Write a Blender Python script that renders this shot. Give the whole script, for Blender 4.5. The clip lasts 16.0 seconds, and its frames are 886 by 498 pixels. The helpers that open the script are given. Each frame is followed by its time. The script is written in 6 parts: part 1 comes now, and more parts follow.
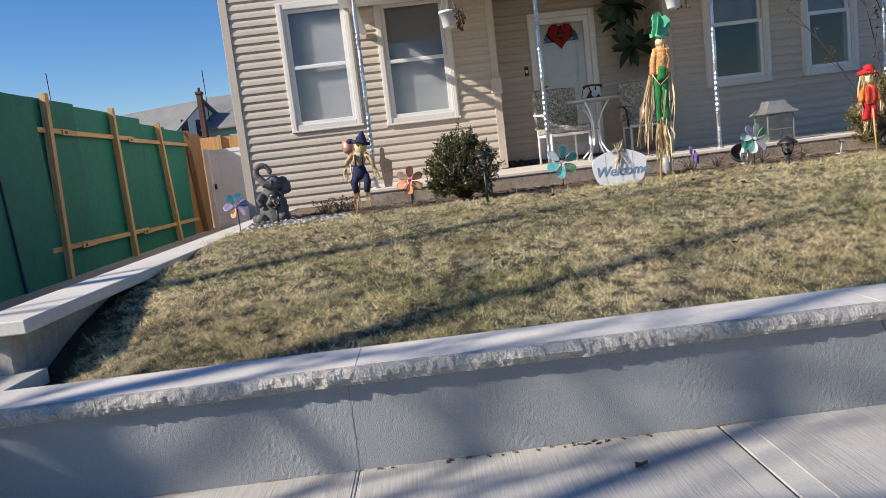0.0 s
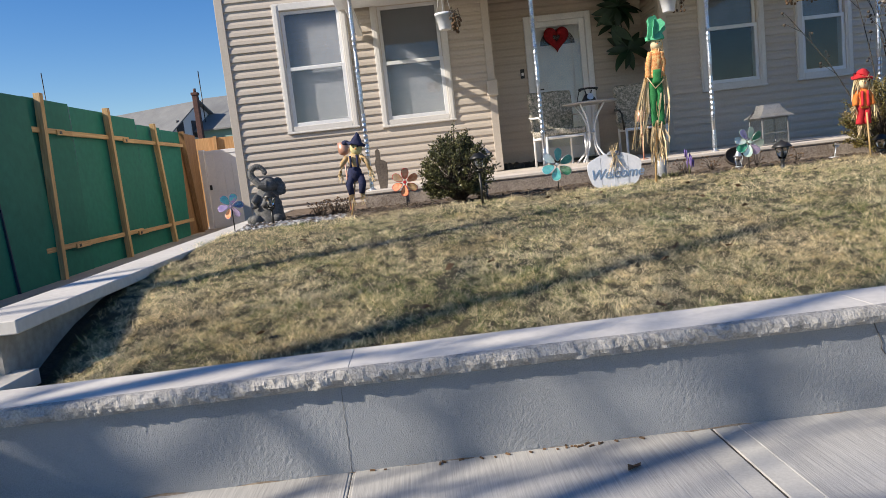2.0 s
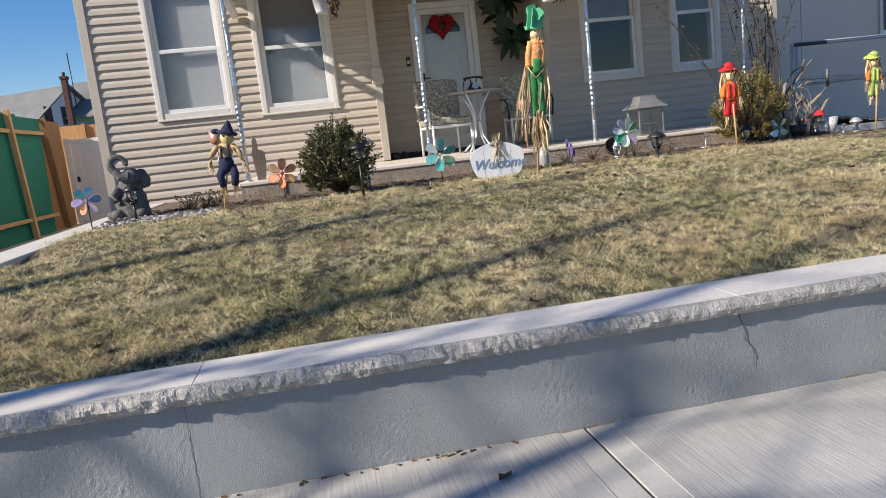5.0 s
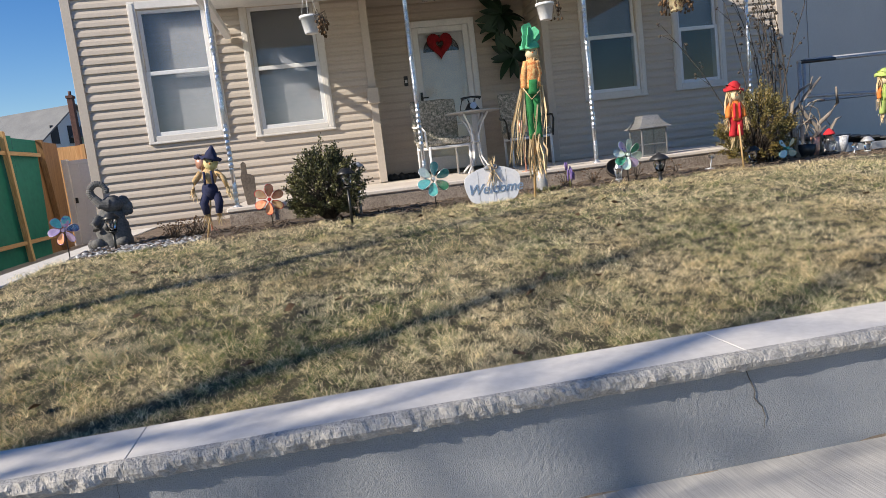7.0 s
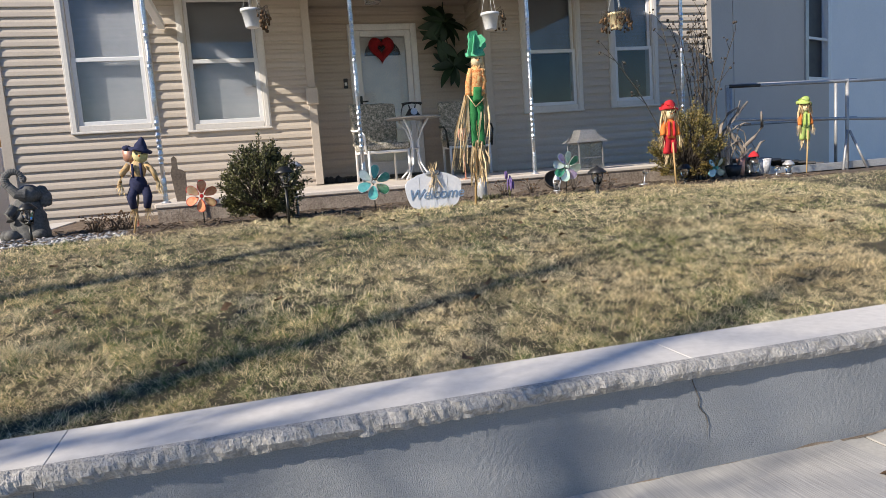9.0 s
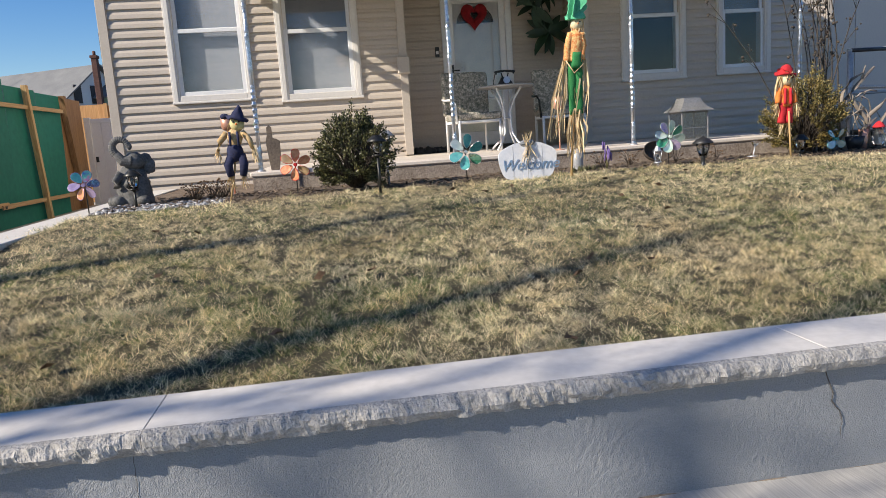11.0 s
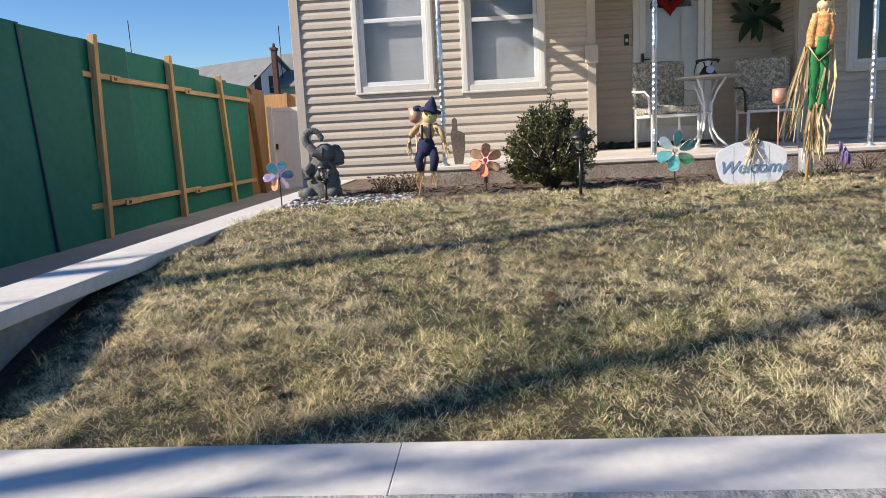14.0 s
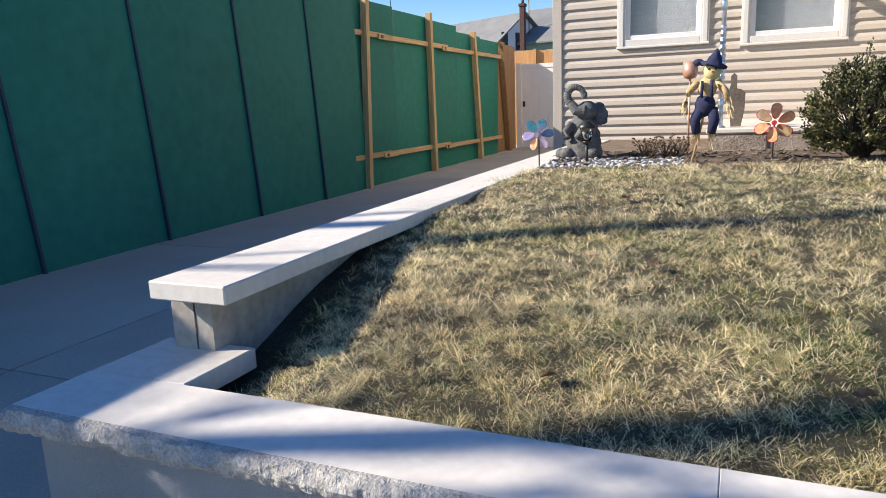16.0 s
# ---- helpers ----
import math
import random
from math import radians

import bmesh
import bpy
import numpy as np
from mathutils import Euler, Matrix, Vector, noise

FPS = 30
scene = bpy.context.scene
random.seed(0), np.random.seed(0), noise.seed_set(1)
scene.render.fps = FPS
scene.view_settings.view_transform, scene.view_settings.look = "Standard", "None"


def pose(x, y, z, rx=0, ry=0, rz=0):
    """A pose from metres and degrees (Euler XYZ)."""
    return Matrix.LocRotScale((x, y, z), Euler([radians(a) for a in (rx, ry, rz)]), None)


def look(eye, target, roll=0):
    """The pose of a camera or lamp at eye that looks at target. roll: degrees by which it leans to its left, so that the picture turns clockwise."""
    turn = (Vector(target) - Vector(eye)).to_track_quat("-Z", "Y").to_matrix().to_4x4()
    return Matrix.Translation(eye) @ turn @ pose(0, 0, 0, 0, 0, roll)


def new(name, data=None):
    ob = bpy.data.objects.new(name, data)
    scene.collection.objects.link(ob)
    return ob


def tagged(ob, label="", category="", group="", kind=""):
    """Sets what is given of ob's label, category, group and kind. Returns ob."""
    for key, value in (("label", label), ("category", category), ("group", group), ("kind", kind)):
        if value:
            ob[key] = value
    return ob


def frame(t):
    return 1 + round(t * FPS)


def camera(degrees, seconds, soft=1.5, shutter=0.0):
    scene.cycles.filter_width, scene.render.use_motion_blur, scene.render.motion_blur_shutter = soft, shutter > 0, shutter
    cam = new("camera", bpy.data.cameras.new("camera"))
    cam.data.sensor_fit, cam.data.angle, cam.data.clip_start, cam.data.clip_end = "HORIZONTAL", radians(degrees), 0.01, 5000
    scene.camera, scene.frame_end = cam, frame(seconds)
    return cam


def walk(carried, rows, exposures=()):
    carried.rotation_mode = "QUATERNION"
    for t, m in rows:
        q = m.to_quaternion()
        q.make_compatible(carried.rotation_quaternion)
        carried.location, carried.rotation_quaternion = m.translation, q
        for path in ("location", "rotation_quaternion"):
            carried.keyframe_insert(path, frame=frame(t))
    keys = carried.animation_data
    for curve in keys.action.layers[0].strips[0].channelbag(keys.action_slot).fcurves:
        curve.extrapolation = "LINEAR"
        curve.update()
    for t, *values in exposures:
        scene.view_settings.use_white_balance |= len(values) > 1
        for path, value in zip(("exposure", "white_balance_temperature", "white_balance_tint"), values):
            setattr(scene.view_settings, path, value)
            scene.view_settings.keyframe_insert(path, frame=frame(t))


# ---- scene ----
cam = camera(65.0, 16.0, soft=0.6)
PATH = [
    (0, (-0.026, -2.498, 1.123), (0.012, -0.513, 0.875), -6.7),
    (0.5, (-0.025, -2.493, 1.12), (0.008, -0.509, 0.873), -6.7),
    (1, (-0.022, -2.496, 1.119), (0.013, -0.511, 0.878), -6.7),
    (1.5, (-0.023, -2.494, 1.119), (0.022, -0.509, 0.881), -6.5),
    (2, (-0.019, -2.495, 1.119), (0.032, -0.51, 0.876), -6.4),
    (2.5, (-0.016, -2.497, 1.118), (0.041, -0.513, 0.87), -6.5),
    (3, (-0.017, -2.495, 1.116), (0.052, -0.512, 0.864), -6.5),
    (3.5, (-0.006, -2.496, 1.115), (0.09, -0.515, 0.859), -6.5),
    (4, (0.025, -2.448, 1.106), (0.179, -0.472, 0.833), -6.6),
    (4.5, (0.097, -2.436, 1.106), (0.375, -0.478, 0.808), -6.7),
    (4.7, (0.108, -2.391, 1.108), (0.438, -0.443, 0.801), -6.5),
    (6.8, (0.325, -2.05, 1.164), (0.677, -0.099, 0.897), -6.3),
    (7, (0.313, -2.055, 1.173), (0.635, -0.098, 0.912), -6.7),
    (7.5, (0.301, -2.017, 1.166), (0.71, -0.075, 0.918), -6.6),
    (8, (0.274, -2.015, 1.133), (0.751, -0.087, 0.895), -5.6),
    (10.3, (0.192, -1.931, 1.159), (0.691, -0.017, 0.862), -2.7),
    (10.5, (0.178, -1.936, 1.152), (0.642, -0.014, 0.851), -2.7),
    (11, (0.222, -1.828, 1.122), (0.498, 0.127, 0.807), -3.9),
    (11.5, (0.26, -1.774, 1.133), (0.33, 0.191, 0.767), -4.8),
    (12, (0.189, -1.647, 1.149), (0.171, 0.324, 0.811), -5.0),
    (12.5, (0.116, -1.571, 1.164), (-0.003, 0.401, 0.858), -5.0),
    (13, (0.094, -1.451, 1.177), (-0.129, 0.513, 0.874), -4.1),
    (13.5, (0.057, -1.381, 1.169), (-0.12, 0.586, 0.851), -3.2),
    (14, (-0.1, -1.372, 1.177), (-0.245, 0.597, 0.861), -2.9),
    (14.5, (-0.191, -1.376, 1.179), (-0.419, 0.586, 0.862), -2.5),
    (15, (-0.262, -1.375, 1.18), (-0.753, 0.535, 0.842), -2.4),
    (15.5, (-0.289, -1.223, 1.192), (-0.995, 0.612, 0.823), -2.7),
    (16, (-0.341, -1.155, 1.18), (-1.119, 0.643, 0.778), -2.2),
]
walk(cam, [(t, look(e, g, r)) for t, e, g, r in PATH], exposures=[(0, 0.36, 6820, 10), (8, 0.36, 6820, 10), (14, 0.51, 6820, 10), (16, 0.80, 6820, 10)])

# ---- world, sun, exposure ----
world = bpy.data.worlds.new("world")
scene.world = world
world.use_nodes = True
wn = world.node_tree.nodes
sky = wn.new("ShaderNodeTexSky")
sky.sky_type, sky.sun_disc = "NISHITA", False
sky.sun_elevation, sky.sun_rotation = radians(32.4), radians(247)
sky.ozone_density, sky.dust_density, sky.air_density = 3.0, 0.3, 1.0
wn["Background"].inputs["Strength"].default_value = 0.081
deep = wn.new("ShaderNodeHueSaturation")
deep.inputs["Saturation"].default_value = 1.37
deep.inputs["Hue"].default_value = 0.512
deep.inputs["Value"].default_value = 1.40
world.node_tree.links.new(sky.outputs[0], deep.inputs["Color"])
world.node_tree.links.new(deep.outputs[0], wn["Background"].inputs["Color"])
sun = new("sun", bpy.data.lights.new("sun", "SUN"))
sun.data.energy, sun.data.angle, sun.data.color = 5.0, radians(0.5), (1.0, 0.94, 0.86)
sun.matrix_world = look((-24, -10, 16.5), (0, 0, 0))


# ---- materials ----
def surf(name, a, b, scale=3.0, fine=70.0, rough=0.8, metal=0.0, bump=0.25, dist=0.004, spread=0.0, island=0.0, c=None, spec=None):
    """Two colours mixed by a broad and a fine noise, with fine relief; spread varies the brightness per object, island per loose piece."""
    m = bpy.data.materials.new(name)
    m.use_nodes = True
    nt = m.node_tree
    N, L = nt.nodes, nt.links
    bsdf = N["Principled BSDF"]
    co = N.new("ShaderNodeTexCoord")
    info = N.new("ShaderNodeObjectInfo")
    shift = N.new("ShaderNodeVectorMath")
    shift.operation = "ADD"
    jump = N.new("ShaderNodeVectorMath")
    jump.operation = "SCALE"
    jump.inputs[0].default_value = (17.0, 9.0, 5.0)
    L.new(info.outputs["Random"], jump.inputs["Scale"])
    L.new(co.outputs["Object"], shift.inputs[0])
    L.new(jump.outputs[0], shift.inputs[1])
    n1 = N.new("ShaderNodeTexNoise")
    n1.inputs["Scale"].default_value, n1.inputs["Detail"].default_value = scale, 5
    n2 = N.new("ShaderNodeTexNoise")
    n2.inputs["Scale"].default_value, n2.inputs["Detail"].default_value = fine, 4
    for n in (n1, n2):
        L.new(shift.outputs[0], n.inputs["Vector"])
    add = N.new("ShaderNodeMath")
    add.operation = "ADD"
    half = N.new("ShaderNodeMath")
    half.operation = "MULTIPLY"
    half.inputs[1].default_value = 0.5
    L.new(n1.outputs["Fac"], add.inputs[0])
    L.new(n2.outputs["Fac"], add.inputs[1])
    L.new(add.outputs[0], half.inputs[0])
    ramp = N.new("ShaderNodeValToRGB")
    ramp.color_ramp.elements[0].position, ramp.color_ramp.elements[1].position = 0.36, 0.64
    ramp.color_ramp.elements[0].color, ramp.color_ramp.elements[1].color = (*a, 1), (*b, 1)
    if c:
        e = ramp.color_ramp.elements.new(0.5)
        e.color = (*c, 1)
    L.new(half.outputs[0], ramp.inputs[0])
    colour = ramp.outputs[0]
    for amount, out in ((spread, info.outputs["Random"]), (island, None)):
        if amount:
            if out is None:
                out = N.new("ShaderNodeNewGeometry").outputs["Random Per Island"]
            rng = N.new("ShaderNodeMapRange")
            rng.inputs["To Min"].default_value, rng.inputs["To Max"].default_value = 1 - amount, 1 + amount
            L.new(out, rng.inputs["Value"])
            hsv = N.new("ShaderNodeHueSaturation")
            L.new(rng.outputs[0], hsv.inputs["Value"])
            L.new(colour, hsv.inputs["Color"])
            colour = hsv.outputs[0]
    L.new(colour, bsdf.inputs["Base Color"])
    bsdf.inputs["Roughness"].default_value, bsdf.inputs["Metallic"].default_value = rough, metal
    if spec is not None:
        bsdf.inputs["Specular IOR Level"].default_value = spec
    if bump:
        bp = N.new("ShaderNodeBump")
        bp.inputs["Strength"].default_value, bp.inputs["Distance"].default_value = bump, dist
        L.new(n2.outputs["Fac"], bp.inputs["Height"])
        L.new(bp.outputs[0], bsdf.inputs["Normal"])
    return m


def grain_wood(name, a, b, axis=2, rough=0.7):
    """Boards with the grain along one axis."""
    m = surf(name, a, b, 2.0, 30.0, rough, 0, 0.3, 0.002, 0.12)
    nt = m.node_tree
    mp = nt.nodes.new("ShaderNodeMapping")
    s = [14.0, 14.0, 14.0]
    s[axis] = 0.7
    mp.inputs["Scale"].default_value = s
    vm = [n for n in nt.nodes if n.bl_idname == "ShaderNodeVectorMath" and n.operation == "ADD"][0]
    nt.links.new(vm.outputs[0], mp.inputs["Vector"])
    for n in nt.nodes:
        if n.bl_idname == "ShaderNodeTexNoise":
            nt.links.new(mp.outputs[0], n.inputs["Vector"])
            n.inputs["Scale"].default_value = min(n.inputs["Scale"].default_value, 4.0)
    return m


def broomed(name, a, b):
    """Concrete drawn with a broom towards the wall."""
    m = surf(name, a, b, 1.3, 3.0, 0.92, 0, 0.55, 0.003, 0.04)
    nt = m.node_tree
    mp = nt.nodes.new("ShaderNodeMapping")
    mp.inputs["Scale"].default_value = (60.0, 2.0, 30.0)
    vm = [n for n in nt.nodes if n.bl_idname == "ShaderNodeVectorMath" and n.operation == "ADD"][0]
    nt.links.new(vm.outputs[0], mp.inputs["Vector"])
    fine = [n for n in nt.nodes if n.bl_idname == "ShaderNodeTexNoise"][1]
    nt.links.new(mp.outputs[0], fine.inputs["Vector"])
    return m


def glass(name, tint=(1, 1, 1), rough=0.02):
    m = bpy.data.materials.new(name)
    m.use_nodes = True
    b = m.node_tree.nodes["Principled BSDF"]
    b.inputs["Base Color"].default_value = (*tint, 1)
    b.inputs["Transmission Weight"].default_value = 1.0
    b.inputs["Roughness"].default_value, b.inputs["IOR"].default_value = rough, 1.45
    return m


LIMESTONE = surf("limestone", (0.57, 0.53, 0.47), (0.68, 0.635, 0.57), 1.6, 28, 0.85, 0, 0.10, 0.001)
# Greyer split face; part of its front-side shade is put into the colour.
ROUGHSTONE = surf("shaded_split_limestone", (0.26, 0.245, 0.22), (0.50, 0.465, 0.42), 22, 110, 0.95, 0, 0.8, 0.01)
STUCCO = surf("grey_stucco", (0.22, 0.228, 0.232), (0.33, 0.338, 0.342), 1.4, 230, 0.95, 0, 0.9, 0.005)
BLOCK_DARK = surf("damp_stained_block", (0.10, 0.085, 0.07), (0.20, 0.17, 0.14), 3, 60, 0.95, 0, 0.6, 0.006)
BLOCK = surf("parged_block", (0.30, 0.265, 0.225), (0.46, 0.415, 0.36), 3, 26, 0.95, 0, 0.6, 0.006)
CONCRETE = broomed("sidewalk_concrete", (0.34, 0.322, 0.295), (0.52, 0.495, 0.45))
SMOOTH_CONCRETE = surf("tooled_concrete", (0.42, 0.395, 0.35), (0.53, 0.505, 0.45), 2, 90, 0.85, 0, 0.15, 0.001)
DRIVE = surf("driveway_concrete", (0.34, 0.30, 0.25), (0.48, 0.43, 0.365), 0.9, 120, 0.92, 0, 0.3, 0.002, 0.06)
JOINT = surf("joint_dirt", (0.05, 0.045, 0.04), (0.12, 0.10, 0.08), 8, 90, 1.0)
PORCH_FACE = surf("aggregate_concrete", (0.17, 0.13, 0.10), (0.42, 0.35, 0.28), 5, 75, 0.95, 0, 0.9, 0.012)
PORCH_TOP = surf("porch_slab", (0.57, 0.50, 0.42), (0.69, 0.615, 0.53), 2, 60, 0.9, 0, 0.3, 0.002)
SIDING = surf("tan_vinyl_siding", (0.455, 0.39, 0.32), (0.515, 0.445, 0.37), 1.2, 40, 0.5, 0, 0.1, 0.001, 0.035)
TRIM = surf("tan_trim", (0.44, 0.38, 0.315), (0.50, 0.435, 0.365), 2, 40, 0.5, 0, 0.08, 0.001)
WHITE = surf("white_vinyl", (0.64, 0.64, 0.65), (0.72, 0.72, 0.72), 2, 30, 0.42, 0, 0.05, 0.001)
WHITE_PAINT = surf("white_paint", (0.66, 0.66, 0.66), (0.78, 0.77, 0.75), 6, 40, 0.5, 0, 0.15, 0.001)
CASING = surf("cream_casing", (0.60, 0.565, 0.52), (0.67, 0.635, 0.59), 2, 30, 0.5, 0, 0.05, 0.001)
SASH_DARK = surf("window_gasket", (0.03, 0.03, 0.035), (0.06, 0.06, 0.06), 6, 40, 0.6)
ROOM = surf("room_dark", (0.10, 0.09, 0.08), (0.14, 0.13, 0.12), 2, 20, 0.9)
BLIND = surf("blind_slats", (0.17, 0.18, 0.20), (0.22, 0.23, 0.25), 3, 20, 0.6, island=0.05)
CURTAIN = surf("grey_shade_cloth", (0.34, 0.35, 0.37), (0.42, 0.43, 0.45), 3, 60, 0.8)
GLASS = glass("window_glass")
LAMP_GLASS = glass("lamp_glass", (0.9, 0.9, 0.88), 0.15)
GREEN_PLY = surf("green_painted_plywood", (0.008, 0.140, 0.102), (0.016, 0.190, 0.140), 0.8, 9, 0.6, 0, 0.2, 0.002, 0.08, spec=0.2)
PLY_EDGE = surf("navy_sheet_edge", (0.01, 0.03, 0.05), (0.02, 0.05, 0.08), 4, 60, 0.7)
LUMBER = grain_wood("new_lumber", (0.42, 0.25, 0.10), (0.60, 0.40, 0.19), 2)
LUMBER_Y = grain_wood("new_lumber_rail", (0.42, 0.26, 0.11), (0.60, 0.41, 0.20), 1)
# Darker copy of the bare plywood; the fence end's shade is in its colour.
SHADED_PLY = grain_wood("shaded_plywood", (0.22, 0.115, 0.045), (0.34, 0.19, 0.08), 2)
TAR = surf("tar_shade_black", (0.006, 0.006, 0.006), (0.02, 0.018, 0.016), 8, 60, 0.9, 0, 0.6, 0.006)
CEDAR = grain_wood("bare_plywood", (0.38, 0.19, 0.07), (0.52, 0.29, 0.12), 2)
GREY_GATE = surf("grey_vinyl_gate", (0.70, 0.69, 0.69), (0.77, 0.76, 0.75), 1.2, 30, 0.55, 0, 0.05, 0.001)
SOIL = surf("dark_soil", (0.020, 0.017, 0.014), (0.06, 0.048, 0.036), 6, 60, 1.0, 0, 0.9, 0.02)
MULCH = surf("mulch", (0.07, 0.05, 0.035), (0.22, 0.16, 0.11), 9, 60, 1.0, 0, 0.9, 0.02, 0, 0.35)
# Ground under the blades, darkened in colour for the shade in the gaps.
THATCH = surf("shaded_thatch", (0.022, 0.019, 0.010), (0.10, 0.082, 0.042), 14, 160, 1.0, 0, 0.8, 0.01)
PEBBLE = surf("white_pebbles", (0.14, 0.135, 0.13), (0.50, 0.49, 0.48), 12, 60, 0.8, 0, 0.2, 0.002, 0, 0.75)
STATUE = surf("grey_cast_stone", (0.065, 0.065, 0.063), (0.17, 0.165, 0.155), 12, 60, 0.85, 0, 0.5, 0.004)
BLACK = surf("black_plastic", (0.012, 0.012, 0.013), (0.03, 0.03, 0.03), 8, 60, 0.45, 0, 0.1, 0.001)
DARK_METAL = surf("dark_bronze_metal", (0.03, 0.03, 0.028), (0.06, 0.058, 0.05), 8, 60, 0.4, 0.6, 0.1, 0.001)
TINSEL = surf("silver_tinsel", (0.36, 0.38, 0.42), (0.78, 0.80, 0.84), 22, 120, 0.3, 1.0, 0.4, 0.004)
CHROME = surf("silver_metal", (0.60, 0.60, 0.61), (0.75, 0.75, 0.75), 6, 60, 0.35, 0.8, 0.05, 0.001)
STRAW = surf("straw", (0.56, 0.40, 0.20), (0.78, 0.61, 0.37), 8, 80, 0.9, 0, 0.3, 0.002, 0, 0.3)
STICK = grain_wood("cane_stick", (0.50, 0.30, 0.12), (0.66, 0.44, 0.20), 2)
NAVY = surf("navy_cloth", (0.014, 0.016, 0.045), (0.03, 0.035, 0.085), 14, 120, 0.95, 0, 0.4, 0.002)
YELLOW = surf("yellow_burlap", (0.58, 0.50, 0.22), (0.68, 0.60, 0.33), 14, 160, 0.95, 0, 0.4, 0.002)
CREAM = surf("cream_burlap", (0.72, 0.58, 0.34), (0.80, 0.68, 0.44), 14, 160, 0.95, 0, 0.4, 0.002)
ORANGE = surf("orange_cloth", (0.68, 0.15, 0.025), (0.76, 0.24, 0.05), 12, 120, 0.9, 0, 0.3, 0.002)
PATCH = surf("patterned_orange_cloth", (0.62, 0.12, 0.02), (0.80, 0.58, 0.24), 38, 90, 0.9, 0, 0.3, 0.002)
RED = surf("red_cloth", (0.46, 0.015, 0.02), (0.62, 0.03, 0.04), 12, 120, 0.9, 0, 0.3, 0.002)
GREEN_CLOTH = surf("green_cloth", (0.015, 0.14, 0.035), (0.03, 0.24, 0.07), 12, 120, 0.85, 0, 0.3, 0.002)
LIME = surf("lime_cloth", (0.30, 0.42, 0.08), (0.48, 0.56, 0.19), 14, 120, 0.9, 0, 0.3, 0.002)
STRIPE = surf("tan_orange_shirt", (0.46, 0.27, 0.10), (0.66, 0.48, 0.26), 30, 120, 0.9)
TEAL = surf("teal_film", (0.04, 0.27, 0.29), (0.12, 0.46, 0.42), 9, 40, 0.3, 0.3, 0.1, 0.001, 0, 0.35)
CORAL = surf("coral_film", (0.62, 0.18, 0.08), (0.75, 0.42, 0.22), 12, 40, 0.3, 0.1, 0.1, 0.001, 0, 0.3)
PRISM = surf("rainbow_film", (0.10, 0.15, 0.75), (0.75, 0.30, 0.55), 14, 30, 0.2, 0.5, 0.1, 0.001, 0, 0.6, (0.15, 0.65, 0.65))
PEARL = surf("pearl_film", (0.45, 0.62, 0.52), (0.75, 0.78, 0.70), 12, 30, 0.2, 0.3, 0.1, 0.001, 0, 0.3)
for film_mat in (PRISM, PEARL, TEAL, CORAL):
    film_mat.node_tree.nodes["Principled BSDF"].inputs["Alpha"].default_value = 0.72
SIGN_WHITE = surf("sign_white", (0.66, 0.67, 0.70), (0.78, 0.78, 0.80), 6, 60, 0.6)
BLUE_INK = surf("slate_blue_paint", (0.14, 0.22, 0.34), (0.22, 0.32, 0.45), 10, 60, 0.6)
FLORAL = surf("floral_cushion", (0.10, 0.12, 0.09), (0.60, 0.55, 0.46), 24, 50, 0.95, 0, 0.3, 0.003, 0, 0, (0.30, 0.27, 0.22))
COPPER = surf("rose_copper", (0.55, 0.26, 0.17), (0.68, 0.38, 0.27), 8, 60, 0.4, 0.4)
HEART = surf("red_velvet", (0.13, 0.003, 0.005), (0.34, 0.010, 0.016), 30, 120, 1.0, 0, 0.7, 0.006)
LEAF_DARK = surf("dark_plastic_leaf", (0.006, 0.022, 0.010), (0.015, 0.05, 0.02), 8, 60, 0.5, 0, 0.2, 0.002, 0.3)
BOX_LEAF = surf("boxwood_leaf", (0.03, 0.036, 0.011), (0.17, 0.16, 0.065), 9, 40, 0.45, 0, 0.1, 0.001, 0, 0.8)
BOX_LEAF_DRY = surf("bronzed_boxwood_leaf", (0.07, 0.075, 0.018), (0.25, 0.17, 0.05), 5, 30, 0.6, 0, 0.1, 0.001, 0, 0.5)
TWIG = surf("bark_twig", (0.035, 0.026, 0.02), (0.09, 0.07, 0.052), 9, 60, 0.9)
DRY_LEAF = surf("dry_leaf", (0.08, 0.045, 0.022), (0.19, 0.11, 0.055), 9, 60, 0.9, 0, 0.1, 0.001, 0, 0.4)
DRIFT = surf("driftwood", (0.18, 0.145, 0.115), (0.34, 0.29, 0.235), 7, 60, 0.9, 0, 0.6, 0.004)
NEIGHBOUR = surf("grey_stucco_wall", (0.56, 0.50, 0.44), (0.63, 0.565, 0.50), 0.7, 40, 0.9, 0, 0.2, 0.003)
PIPE = surf("worn_grey_pipe", (0.34, 0.34, 0.34), (0.52, 0.51, 0.50), 5, 60, 0.5, 0.4)
DECK = grain_wood("weathered_deck", (0.13, 0.12, 0.11), (0.24, 0.22, 0.20), 0)
ROOF_GREY = surf("grey_shingles", (0.15, 0.15, 0.15), (0.22, 0.22, 0.21), 1.0, 20, 0.95, 0, 0.4, 0.02)
WHITE_WALL = surf("white_siding", (0.78, 0.79, 0.80), (0.84, 0.84, 0.84), 1, 20, 0.7)
SAGE_WALL = surf("sage_siding", (0.22, 0.34, 0.28), (0.27, 0.40, 0.33), 1, 20, 0.7)
BRICK = surf("chimney_brick", (0.07, 0.035, 0.03), (0.14, 0.07, 0.055), 6, 30, 0.95)
ASPHALT = surf("asphalt", (0.035, 0.035, 0.035), (0.065, 0.063, 0.06), 1, 90, 0.95, 0, 0.6, 0.006)
DIRT = surf("bare_ground", (0.10, 0.09, 0.06), (0.18, 0.16, 0.10), 0.4, 12, 1.0)


